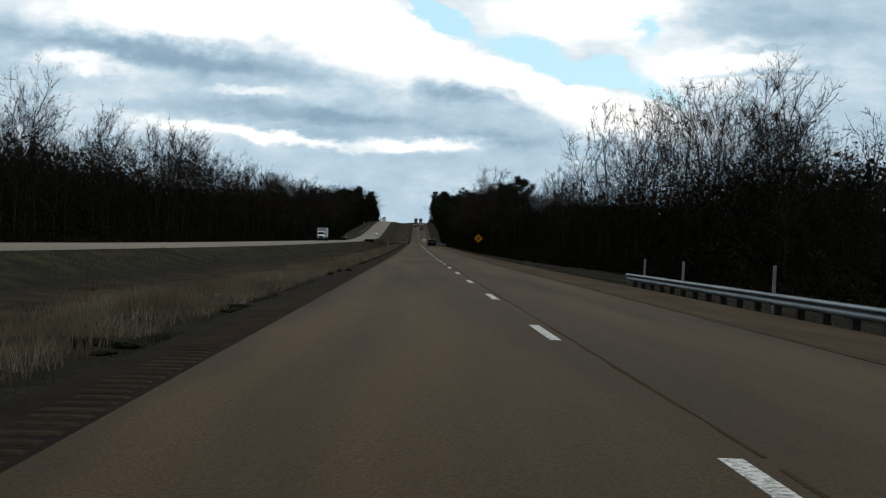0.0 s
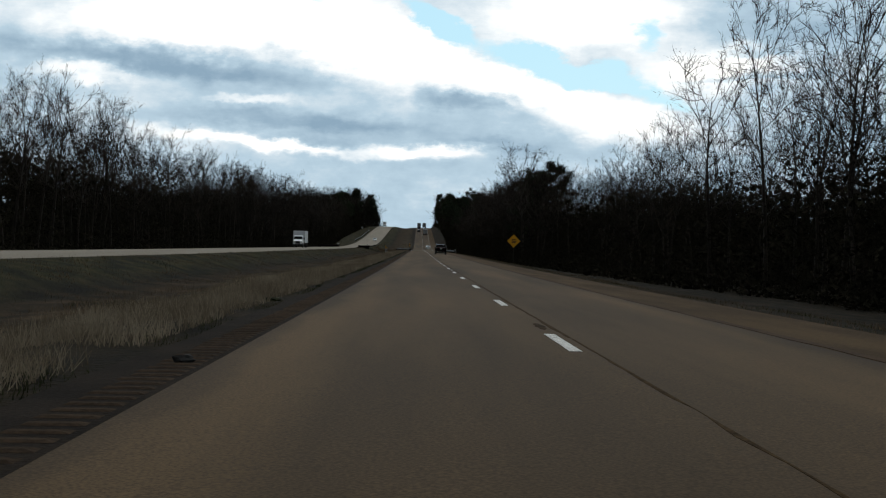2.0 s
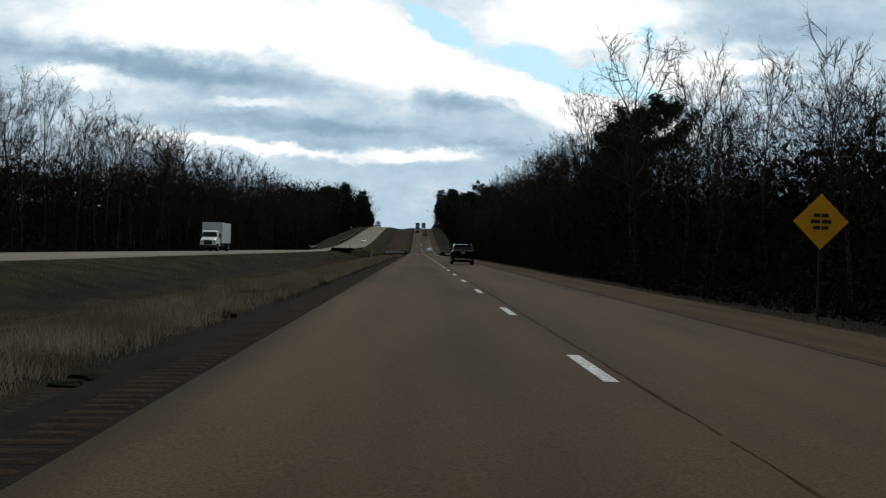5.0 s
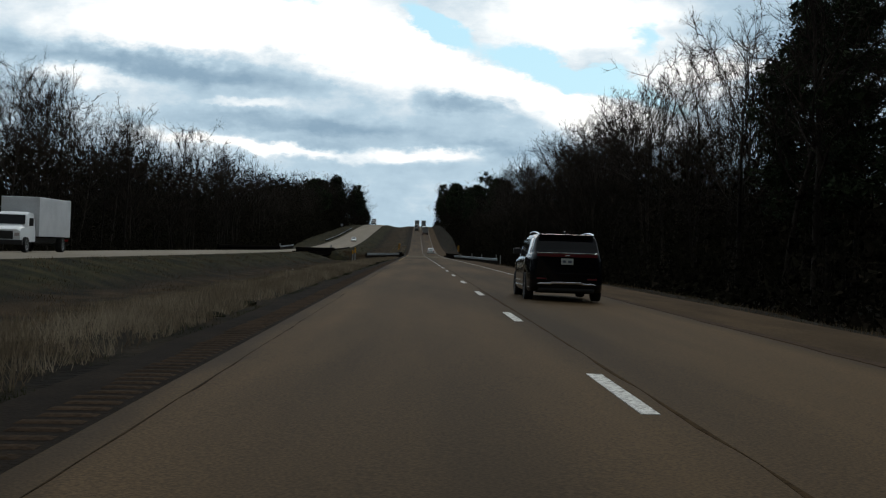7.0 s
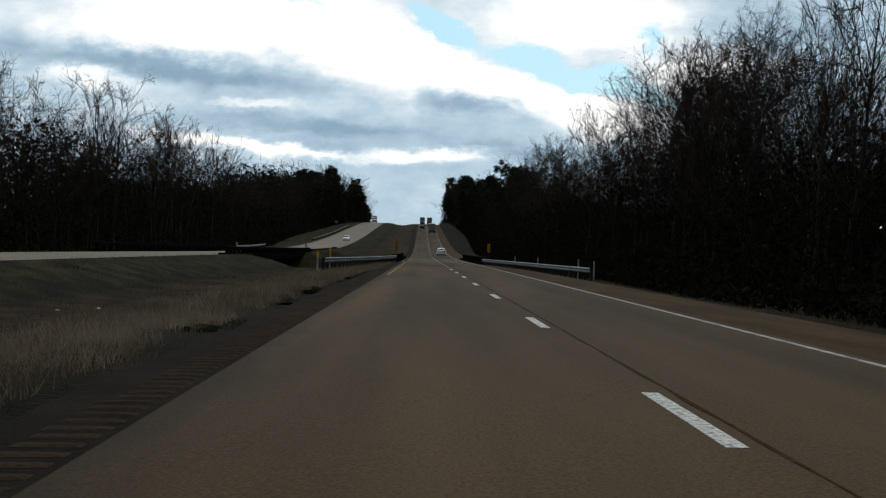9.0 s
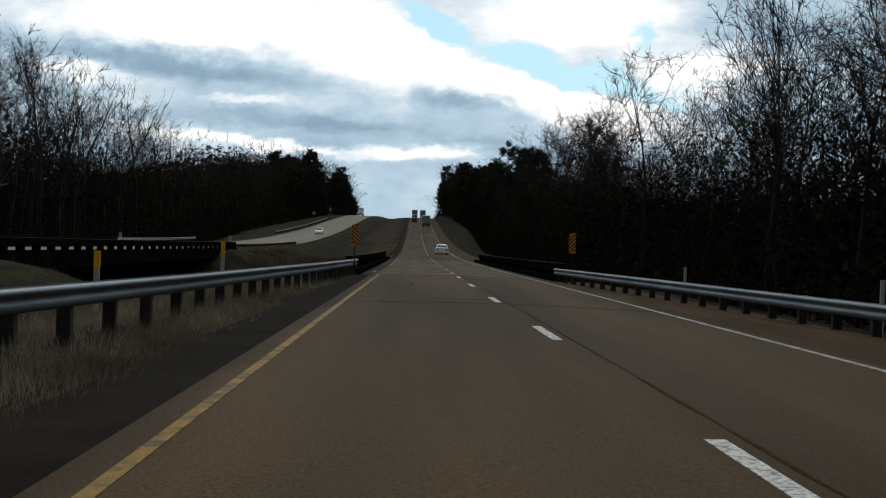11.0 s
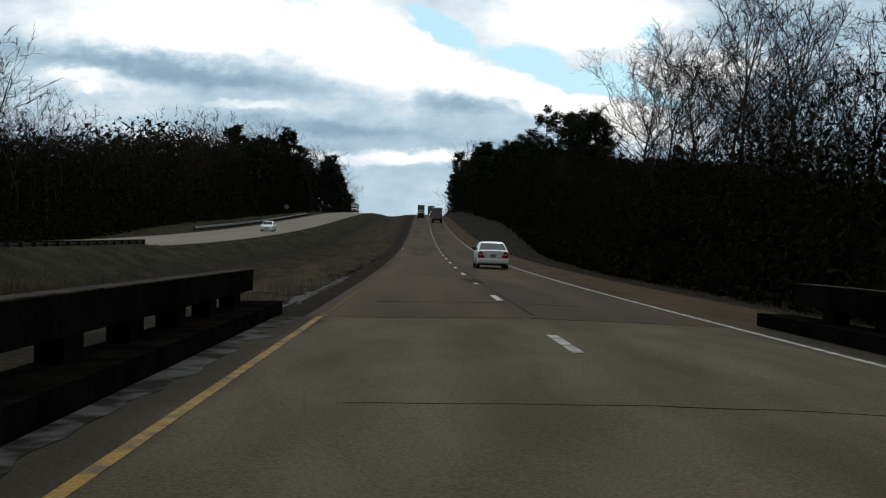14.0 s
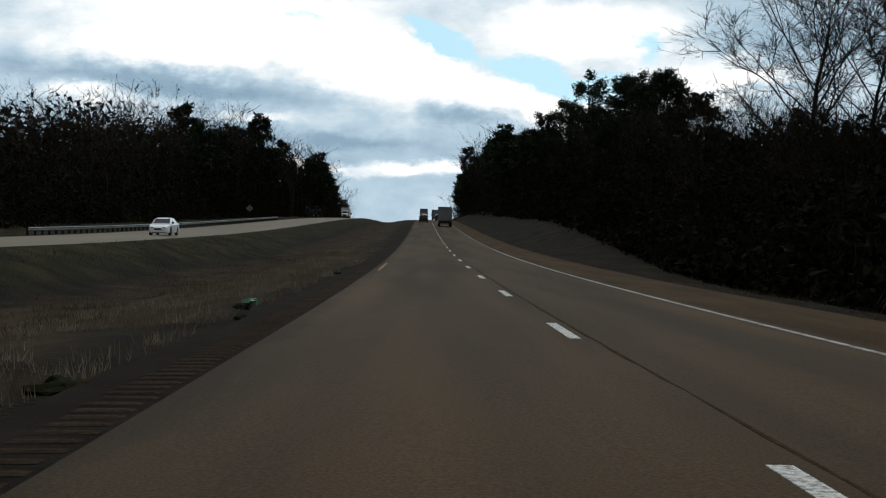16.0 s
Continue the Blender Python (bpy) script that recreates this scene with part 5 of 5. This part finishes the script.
        prism("head_lamp", [(0.62, 0.58), (0.30, 0.58), (0.34, 0.70), (0.60, 0.72)], 4.60, 4.79, P_CLEAR, car, "", m)
    part("boot_strip", box(bmesh.new(), -0.31, 0.31, -0.035, 0.0, 0.812, 0.842, 0.010), P_WHITE, car, "white boot strip")
    p = part("number_plate", box(bmesh.new(), -0.155, 0.155, -0.022, -0.004, 0.635, 0.79, 0.006), P_PLATE, car, "pale number plate")
    for x0, x1 in ((-0.12, -0.02), (0.02, 0.12)):
        part("plate_bar", box(bmesh.new(), x0, x1, -0.027, -0.021, 0.685, 0.745, 0.0), P_INK, p)
    part("badge", rod(bmesh.new(), (0, -0.012, 0.885), (0, 0.01, 0.885), 0.030, n=16), P_ALLOY, car)
    part("boot_gap", box(bmesh.new(), -0.47, 0.47, -0.008, 0.01, 0.588, 0.597, 0.0), P_TRIM, car)
    st = []
    for y, w, d in ((-0.075, 0.60, 0.05), (-0.06, 0.70, 0.02), (-0.03, 0.775, 0.005), (0.03, 0.825, 0.0), (0.12, 0.850, 0.0), (0.30, 0.830, 0.0)):
        st.append((y, [(0, 0.295 + d), (w * 0.93, 0.295 + d), (w * 0.985, 0.325 + d), (w, 0.38), (w, 0.50), (w * 0.985, 0.555 - d), (w * 0.95, 0.58 - d), (0, 0.582 - d)]))
    shell("rear_bumper", st, P_WHITE, car)
    part("bumper_lower", box(bmesh.new(), -0.72, 0.72, 0.03, 0.3, 0.23, 0.31, 0.02), P_TRIM, car)
    part("exhaust", rod(bmesh.new(), (-0.45, -0.05, 0.24), (-0.45, 0.4, 0.24), 0.03, n=10), P_TRIM, car)
    part("grille", box(bmesh.new(), -0.30, 0.30, 4.74, 4.815, 0.46, 0.62, 0.02), P_TRIM, car)


sedan = make_car("sedan", "white saloon car with red rear lamps on the highway", P_WHITE, SEDAN)
dress_sedan(sedan)
on_road(sedan, 2.03, 583.6)
oncoming = copy_thing(sedan, Matrix())
oncoming.name = "sedan"
tagged(oncoming, "white saloon car on the opposite carriageway")
on_road(oncoming, -23.7, 699.0, 180, far_lane_z)


def box_truck(name, label, panel, cab_paint, length=7.3, width=2.5, tall=3.6):
    """A rigid lorry: cab, bonnet, box body, axles. Tail at y = 0."""
    t = new(name)
    w = width / 2
    bx = part("box_body", box(bmesh.new(), -w, w, 0, length, 1.05, tall, 0.04), panel, t, "plain pale box body")
    part("rear_door", box(bmesh.new(), -w + 0.08, w - 0.08, -0.03, 0.01, 1.15, tall - 0.12, 0.01), panel, bx)
    part("corner_trim", box(bmesh.new(), -w, w, -0.04, 0.02, tall - 0.10, tall, 0.01), P_ALLOY, bx)
    part("chassis", box(bmesh.new(), -0.5, 0.5, 0.1, length + 2.4, 0.65, 0.98, 0.02), P_TRIM, t)
    part("under_bar", box(bmesh.new(), -w + 0.1, w - 0.1, -0.02, 0.1, 0.45, 0.6, 0.02), P_TRIM, t)
    c = length + 0.15
    st = []
    for y, zt in ((c, 2.55), (c + 1.0, 2.6), (c + 1.35, 2.45), (c + 1.75, 1.75), (c + 2.5, 1.62), (c + 2.75, 1.45)):
        hw = 1.05 if y < c + 1.6 else 0.95
        st.append((y, [(0, 0.7), (hw, 0.7), (hw, 1.3), (hw - 0.03, 1.6 if zt > 1.7 else zt - 0.1), (hw - 0.12, zt - 0.06), (hw - 0.25, zt), (0, zt)]))
    cab = shell("cab", st, cab_paint, t, "pale cab")
    v = [(-0.82, c + 1.40, 2.38), (0.82, c + 1.40, 2.38), (0.9, c + 1.74, 1.80), (-0.9, c + 1.74, 1.80)]
    link("windscreen", [(x, y + 0.02, z + 0.02) for x, y, z in v] + [(x, y - 0.05, z) for x, y, z in v], [(0, 1, 2, 3), (7, 6, 5, 4), (0, 4, 5, 1), (1, 5, 6, 2), (2, 6, 7, 3), (3, 7, 4, 0)], P_GLASS, cab)
    part("grille", box(bmesh.new(), -0.5, 0.5, c + 2.72, c + 2.79, 0.85, 1.35, 0.02), P_TRIM, cab)
    part("front_bumper", box(bmesh.new(), -1.1, 1.1, c + 2.6, c + 2.9, 0.5, 0.8, 0.04), P_TRIM, t)
    for sx in (-1, 1):
        add_wheel(t, sx * (w - 0.2), 1.7, 0.5, 0.45, P_ALLOY, 6)
        add_wheel(t, sx * (w - 0.25), c + 1.9, 0.5, 0.3, P_ALLOY, 6)
        part("tail_lamp", box(bmesh.new(), min(sx * 0.85, sx * 1.1), max(sx * 0.85, sx * 1.1), -0.05, 0.0, 0.75, 0.9, 0.01), P_RED, t)
        part("mirror", box(bmesh.new(), min(sx * 1.1, sx * 1.35), max(sx * 1.1, sx * 1.35), c + 1.4, c + 1.5, 1.7, 2.2, 0.02), P_TRIM, t)
        part("head_lamp", box(bmesh.new(), min(sx * 0.6, sx * 0.9), max(sx * 0.6, sx * 0.9), c + 2.72, c + 2.80, 1.05, 1.25, 0.02), P_CLEAR, t)
    return tagged(t, label, "truck")


lorry = box_truck("box_truck", "white box truck on the opposite carriageway", P_BOX, P_WHITE)
on_road(lorry, -27.4, 345.0, 180, far_lane_z)
far_lorry = copy_thing(lorry, Matrix())
tagged(far_lorry, "white box truck high on the opposite hill")
on_road(far_lorry, -27.4, 1008, 180, far_lane_z)
grey_lorry = box_truck("box_truck", "pale grey box truck climbing the hill", P_BOXGREY, P_GREY)
on_road(grey_lorry, 1.95, 818)
for x, y, lab in ((-1.9, 985, "dark grey box truck near the crest"), (1.95, 1000, "grey box truck reaching the crest of the hill")):
    on_road(tagged(copy_thing(grey_lorry, Matrix()), lab), x, y)
pickup = make_car("dark_car", "dark grey estate car climbing the hill", P_GREY, dict(SUV, category="car"))
on_road(pickup, -1.95, 868)
for x, y, lab in ((1.9, 905, "dark car far up the hill in the outer lane"), (-1.9, 935, "dark car far up the hill in the inner lane")):
    on_road(tagged(copy_thing(pickup, Matrix()), lab), x, y)

# ---- cracks, patches, ribs, litter, grass ----
def slab(name, poly, material, parent, label="", lift=0.006, thick=0.012):
    """A thin flat piece on the road with a ragged outline (x, y)."""
    k = len(poly)
    v = [(x, y, float(lane_z(x, y)) + lift) for x, y in poly] + [(x, y, float(lane_z(x, y)) + lift - thick) for x, y in poly]
    f = [tuple(range(k)), tuple(range(2 * k - 1, k - 1, -1))] + [(i, i + k, (i + 1) % k + k, (i + 1) % k) for i in range(k)]
    return link(name, v, f, material, parent, label)


def crack(x0, x1, y, parent, width=0.06, skew=0.0):
    n = max(4, int((x1 - x0) / 0.25))
    xs = np.linspace(x0, x1, n)
    w = np.array([noise.noise((x * 1.7, y, 3.0)) for x in xs])
    c = y + skew * (xs - x0) + 0.10 * w
    half = 0.6 * width * (0.35 + 0.65 * np.abs(np.array([noise.noise((x * 2.3, y, 9.0)) for x in xs])) * 1.6) / 2 * np.sin(np.linspace(0.12, np.pi - 0.12, n)) ** 0.4
    poly = [(x, a - h) for x, a, h in zip(xs, c, half)] + [(x, a + h) for x, a, h in reversed(list(zip(xs, c, half)))]
    return slab("crack", poly, M_SEAM, parent, "dark open crack across the lane", 0.004, 0.006)


crack(-3.2, 3.6, 435.2, road, 0.13)
crack(-1.5, 0.2, 437.2, road, 0.05)
crack(-1.0, 2.3, 458.6, road, 0.10, -0.15)
crack(-3.6, 3.6, 537.95, deck, 0.20)
crack(-3.4, 3.5, 465.15, deck, 0.10)
crack(-2.5, 3.4, 525.6, deck, 0.05, -0.03)
crack(-2.9, -1.5, 544.35, road_hill, 0.06, -0.05)
crack(-1.3, 0.2, 544.2, road_hill, 0.07, -0.08)
crack(0.5, 1.7, 544.0, road_hill, 0.10, -0.06)
crack(-1.7, 3.4, 569.1, road_hill, 0.10, -0.2)
crack(-1.4, 0.1, 574.0, road_hill, 0.06)
crack(-2.6, -0.6, 484.2, deck, 0.014)
crack(0.4, 2.4, 508.3, deck, 0.014)


def blot(cx, cy, rx, ry, seed, material, parent, label):
    """A flat patch with a ragged outline that follows the road's crown."""
    n = 46
    v, f = [], []
    for i in range(n):
        u = -1 + 2 * i / (n - 1)
        h = math.sqrt(max(0.0, 1 - u * u))
        y = cy + ry * u
        a = cx - rx * h * (0.9 + 0.6 * noise.noise((u * 2.5, seed, 1.0)) + 0.45 * noise.noise((u * 11, seed, 3.0))) - 0.002
        b = cx + rx * h * (0.9 + 0.6 * noise.noise((u * 2.5, seed, 7.0)) + 0.45 * noise.noise((u * 11, seed, 5.0))) + 0.002
        m = min(max(0.0, a + 0.001), b - 0.001)
        v += [(x, y, float(lane_z(x, y)) + 0.0035) for x in (a, m, b)] + [(x, y, float(lane_z(x, y)) - 0.004) for x in (a, m, b)]
    for i in range(n - 1):
        k, q = 6 * i, 6 * i + 6
        f += [(k, k + 1, q + 1, q), (k + 1, k + 2, q + 2, q + 1), (k + 3, k, q, q + 3), (k + 2, k + 5, q + 5, q + 2)]
    return link("patch", v, f, material, parent, label)


blot(0.02, 562.6, 0.34, 1.05, 1.5, M_PATCH, road_hill, "dark fresh asphalt patch on the lane joint")
blot(0.05, 560.1, 0.30, 0.75, 4.5, M_PATCH, road_hill, "dark fresh asphalt patch on the lane joint")
blot(0.10, 585.6, 0.14, 0.45, 7.5, M_PATCH, road_hill, "dark filled hole by the dash")
blot(-2.03, 449.2, 0.045, 0.20, 3.5, M_SEAM, road, "dark oil stain")
blot(-2.08, 449.75, 0.055, 0.26, 9.1, M_SEAM, road, "dark oil stain")
blot(0.05, 87.2, 0.07, 0.8, 8.5, M_SEAM, road, "dark filled hole by the dash")

# rumble ribs along the left shoulder: nearest stretches as pieces, the rest joined
rib = None
ribs = [y for y in np.arange(-6, 402, 0.36)] + [y for y in np.arange(548, 640, 0.36)]
pieces = [y for y in ribs if -6 <= y < 48 or 575 <= y < 612]
shoulder = bpy.data.objects["shoulder_left"]
RV, RF = [], []


def rib_shape(y, jitter):
    x0, x1 = -4.47 + jitter, -4.02
    out = []
    for x, dy, dz in ((x0, -0.085, 0.002), (x1, -0.085, 0.002), (x1, 0.085, 0.002), (x0, 0.085, 0.002), (x0 + 0.03, -0.035, 0.014), (x1 - 0.06, -0.035, 0.014), (x1 - 0.06, 0.045, 0.014), (x0 + 0.03, 0.045, 0.014)):
        out.append((x, y + dy, float(lane_z(x, y + dy)) + dz))
    return out


RIB_F = [(4, 5, 6, 7), (0, 1, 5, 4), (1, 2, 6, 5), (2, 3, 7, 6), (3, 0, 4, 7)]
for y in ribs:
    if y in pieces:
        continue
    o = len(RV)
    RV += rib_shape(y, rng.uniform(-0.04, 0.04))
    RF += [tuple(i + o for i in q) for q in RIB_F]
tagged(link("rumble_ribs", RV, RF, M_RUMBLE), "row of worn rumble ribs on the shoulder", "rumble strip", kind="stuff")
base = None
for y in pieces:
    if base is None:
        s = rib_shape(y, 0.0)
        z0 = s[0][2]
        base = link("rumble_rib", [(a, b - y, c - float(lane_z(-4.2, y))) for a, b, c in s], RIB_F, M_RUMBLE, shoulder)
        ob = base
    else:
        ob = new("rumble_rib", base.data)
        ob.parent = shoulder
    ob.location = (rng.uniform(-0.03, 0.03), y, float(lane_z(-4.2, y)))


def tufts(name, n, xa, xb, y0, y1, low, high, material, label, clump=0.55, width=0.012, skip=None):
    """Leaning grass blades in clumps, one mesh."""
    y = rng.uniform(y0, y1, n)
    t = rng.uniform(0, 1, n)
    x = xa + (xb - xa) * t
    keep = np.array([noise.noise((a * 0.55, b * 0.30, 4.0)) + 0.35 * noise.noise((a * 2.0, b * 1.4, 8.0)) for a, b in zip(x, y)]) > (rng.uniform(-0.5, 0.5, n) * 0.6 + clump - 0.55)
    if skip is not None:
        keep &= ~((y > skip[0]) & (y < skip[1]))
    x, y = x[keep], y[keep]
    n = len(x)
    z = ground_z(x, y)
    h = rng.uniform(low, high, n)
    a = rng.uniform(0, 6.28, n)
    lean = rng.normal(size=(n, 2)) * 0.35
    wx, wy = np.cos(a) * width, np.sin(a) * width
    v = np.stack([np.stack([x - wx, y - wy, z - 0.02], 1), np.stack([x + wx, y + wy, z - 0.02], 1),
                  np.stack([x + lean[:, 0] * h, y + lean[:, 1] * h, z + h], 1)], 1).reshape(-1, 3)
    f = np.arange(n)[:, None] * 3 + [0, 1, 2]
    me = bpy.data.meshes.new(name)
    me.from_pydata(v.tolist(), [], f.tolist())
    me.materials.append(material)
    return tagged(new(name, me), label, "grass", kind="stuff")


tufts("median_grass", 300000, -5.25, -8.2, -2, 462, 0.10, 0.38, M_BLADE, "pale dry grass along the median edge", 0.40, 0.0065)
tufts("median_grass_hill", 60000, -5.1, -9.5, 541, 690, 0.06, 0.24, M_BLADE, "pale dry grass on the median beyond the bridge", 0.5, 0.007)
tufts("median_field", 210000, -8.0, -19.3, 0, 700, 0.04, 0.18, M_FIELD, "sparse brown grass across the median", 0.56, 0.010)
tufts("verge_grass", 60000, 6.7, 13.5, 0, 700, 0.05, 0.18, M_FIELD, "short dry grass beside the wide shoulder", 0.5, 0.009, (BRIDGE[0], BRIDGE[1]))
tufts("edge_weeds", 60000, -4.85, -5.7, -2, 420, 0.03, 0.10, M_GREEN, "small green weeds at the asphalt edge", 0.72, 0.007)
tufts("verge_weeds", 12000, 7.0, 11.5, 30, 240, 0.05, 0.14, M_GREEN, "small green weeds on the verge", 0.8, 0.01)
tufts("creek_reeds", 26000, -18.0, -7.5, 466, 560, 0.3, 1.0, surface("reeds", (0.060, 0.040, 0.022), (0.150, 0.100, 0.058), 1.0, 1.5, 7, 0.3, spec=0.05), "tall rusty reeds beside the bridge", 0.6, 0.012)
tufts("rail_grass", 36000, -4.65, -7.4, 405, 464, 0.06, 0.34, M_BLADE, "tall dry grass under the guardrail", 0.35, 0.0035)


def lump(name, x, y, size, material, label, category, seed, squash=0.5, height=None):
    """A small irregular piece of litter or a clump."""
    bm = bmesh.new()
    bmesh.ops.create_icosphere(bm, subdivisions=2, radius=1.0)
    for v in bm.verts:
        k = 1 + 0.55 * noise.noise((v.co.x * 1.6 + seed, v.co.y * 1.6, v.co.z * 1.6))
        v.co = Vector((v.co.x * size[0] * k, v.co.y * size[1] * k, max(v.co.z, -0.5) * size[2] * k))
    ob = part(name, bm, material, None)
    z = float(ground_z(x, y)) if x < -4.8 or x > 6.6 else float(lane_z(x, y))
    ob.location = (x, y, z + size[2] * 0.42)
    ob.rotation_euler = (0, 0, seed)
    return tagged(ob, label, category)


M_LITTER = surface("white_litter", (0.45, 0.46, 0.47), (0.70, 0.71, 0.72), 0.6, 0.1, 20, 0.1)
M_TYREBIT = surface("shredded_rubber", (0.010, 0.010, 0.009), (0.025, 0.022, 0.020), 0.9, 0.1, 20, 0.3)
M_MARK = surface("marker_plastic", (0.45, 0.45, 0.42), (0.62, 0.61, 0.58), 0.5, 0.1, 20, 0.1)
M_GREENBOX = surface("green_plastic", (0.02, 0.10, 0.05), (0.03, 0.15, 0.08), 0.5, 0.1, 20, 0.1)
lump("tyre_shred", -4.68, 47.0, (0.10, 0.16, 0.09), M_TYREBIT, "black shred of tyre lying on the shoulder", "debris", 1.0)
lump("tyre_shred", -4.25, 80.3, (0.07, 0.12, 0.06), M_TYREBIT, "small black shred of tyre on the shoulder", "debris", 2.0)
lump("weed_clump", -5.05, 69.4, (0.22, 0.3, 0.07), M_GREEN, "dark green weed clump at the asphalt edge", "plant", 3.0)
# dark lumps added in place of the shadows that grass tufts throw
M_TUFTSHADE = surface("tuft_shade", (0.008, 0.0085, 0.0045), (0.022, 0.024, 0.011), 1.0, 0.2, 18, 0.4, spec=0.02)
tuft_shades = random.Random(12)
for i in range(46):
    y = tuft_shades.uniform(4, 400) if i < 32 else tuft_shades.uniform(556, 640)
    lump("weed_clump", tuft_shades.uniform(-5.5, -4.9), y, (tuft_shades.uniform(0.10, 0.22), tuft_shades.uniform(0.15, 0.40), tuft_shades.uniform(0.04, 0.09)), M_TUFTSHADE, "dark low lump standing for tuft shadow where the grass meets the asphalt", "plant", i * 0.9)
for i, (x, y) in enumerate([(-6.7, 66), (-5.4, 63.3), (-6.2, 74), (-7.5, 130), (-8.2, 136), (-5.6, 40), (-6.4, 22), (-12.7, 368), (-11.9, 369.5), (-7.0, 300)]):
    lump("litter", x, y, (0.05, 0.08, 0.03), M_LITTER, "scrap of white litter in the dry grass", "litter", i * 1.7)
lump("litter", -3.98, 471.0, (0.05, 0.09, 0.03), M_LITTER, "white scrap of litter by the yellow line", "litter", 5.2)
green = lump("plastic_crate", -5.45, 616.2, (0.20, 0.16, 0.09), M_GREENBOX, "crumpled green plastic litter in the grass", "litter", 6.1)
bm = box(bmesh.new(), -0.055, 0.055, -0.05, 0.05, 0.0, 0.022, 0.008)
stud = part("pavement_marker", bm, M_MARK)
stud.location = (0.06, 138.95, float(lane_z(0.06, 138.95)))
tagged(stud, "pale raised reflector stud on the lane joint", "road stud")
strip("silt", -4.10, -4.438, 466, 537.5, M_SAND, 0.006, 0.008, parent=deck, label="pale sand washed against the kerb", ragged=0.30, pitch=0.3)
strip("silt", -4.86, -4.68, 539, 566, M_DEBRIS, 0.008, 0.01, parent=road_hill, label="pale grit along the shoulder", ragged=0.30, pitch=0.3)
strip("silt", -4.62, -4.58, 543, 561, M_DEBRIS, 0.006, 0.008, parent=road_hill, label="pale grit along the shoulder", ragged=0.22, pitch=0.25)


def marker_post(x, y, low, high, width, material, label, cap=None):
    t = part("marker_post", box(bmesh.new(), -width / 2, width / 2, -width / 4, width / 4, low, high, 0.006), material, None)
    t.location = (x, y, float(road_z(y)))
    if cap:
        part("cap_band", box(bmesh.new(), -width / 2 - 0.004, width / 2 + 0.004, -width / 4 - 0.004, width / 4 + 0.004, cap, high + 0.01, 0.004), M_SIGNY, t, "yellow upper part")
    return tagged(t, label, "marker post", "roadside marker posts")


M_DELIN = surface("white_post", (0.30, 0.30, 0.29), (0.42, 0.42, 0.41), 0.7, 0.3, 20, 0.12)
for x, y, h in ((7.75, 45.3, 0.95), (7.85, 38.2, 0.95), (7.85, 26.6, 1.0), (7.85, 14.0, 1.0), (8.1, 404, 0.85), (8.05, 411, 0.9), (7.3, 431, 0.9), (6.6, 446, 0.9)):
    marker_post(x, y, -0.9, h, 0.09, M_DELIN, "white roadside marker post beside the guardrail")
marker_post(-12.4, 475.2, -4.0, 1.22, 0.20, M_DELIN, "tall marker post, yellow above and white below", 0.30)
marker_post(-11.2, 443.0, -1.6, 0.78, 0.17, M_DELIN, "marker post in the median, yellow above and white below", 0.28)
marker_post(-20.6, 534.6, -1.5, 1.70, 0.28, M_SIGNBACK, "grey back of a marker board at the opposite bridge end")
marker_post(-31.9, 535.5, -1.5, 1.66, 0.28, M_SIGNBACK, "grey back of a marker board beyond the opposite bridge")
# far side diamond seen from behind
back_sign = new("road_sign")
back_sign.location = (-36.7, 843, float(road_z(843)))
bm = box(bmesh.new(), -0.5, 0.5, -0.006, 0.006, -0.5, 0.5, 0.003)
bmesh.ops.transform(bm, matrix=pose(0, 0, 2.5, 0, 45, 0), verts=bm.verts)
part("board", bm, M_SIGNBACK, back_sign, "bare metal back of the board")
part("post", box(bmesh.new(), -0.04, 0.04, -0.08, -0.01, -1.0, 2.8, 0.005), M_POST, back_sign)
tagged(back_sign, "back of a diamond road sign beside the opposite carriageway", "road sign")
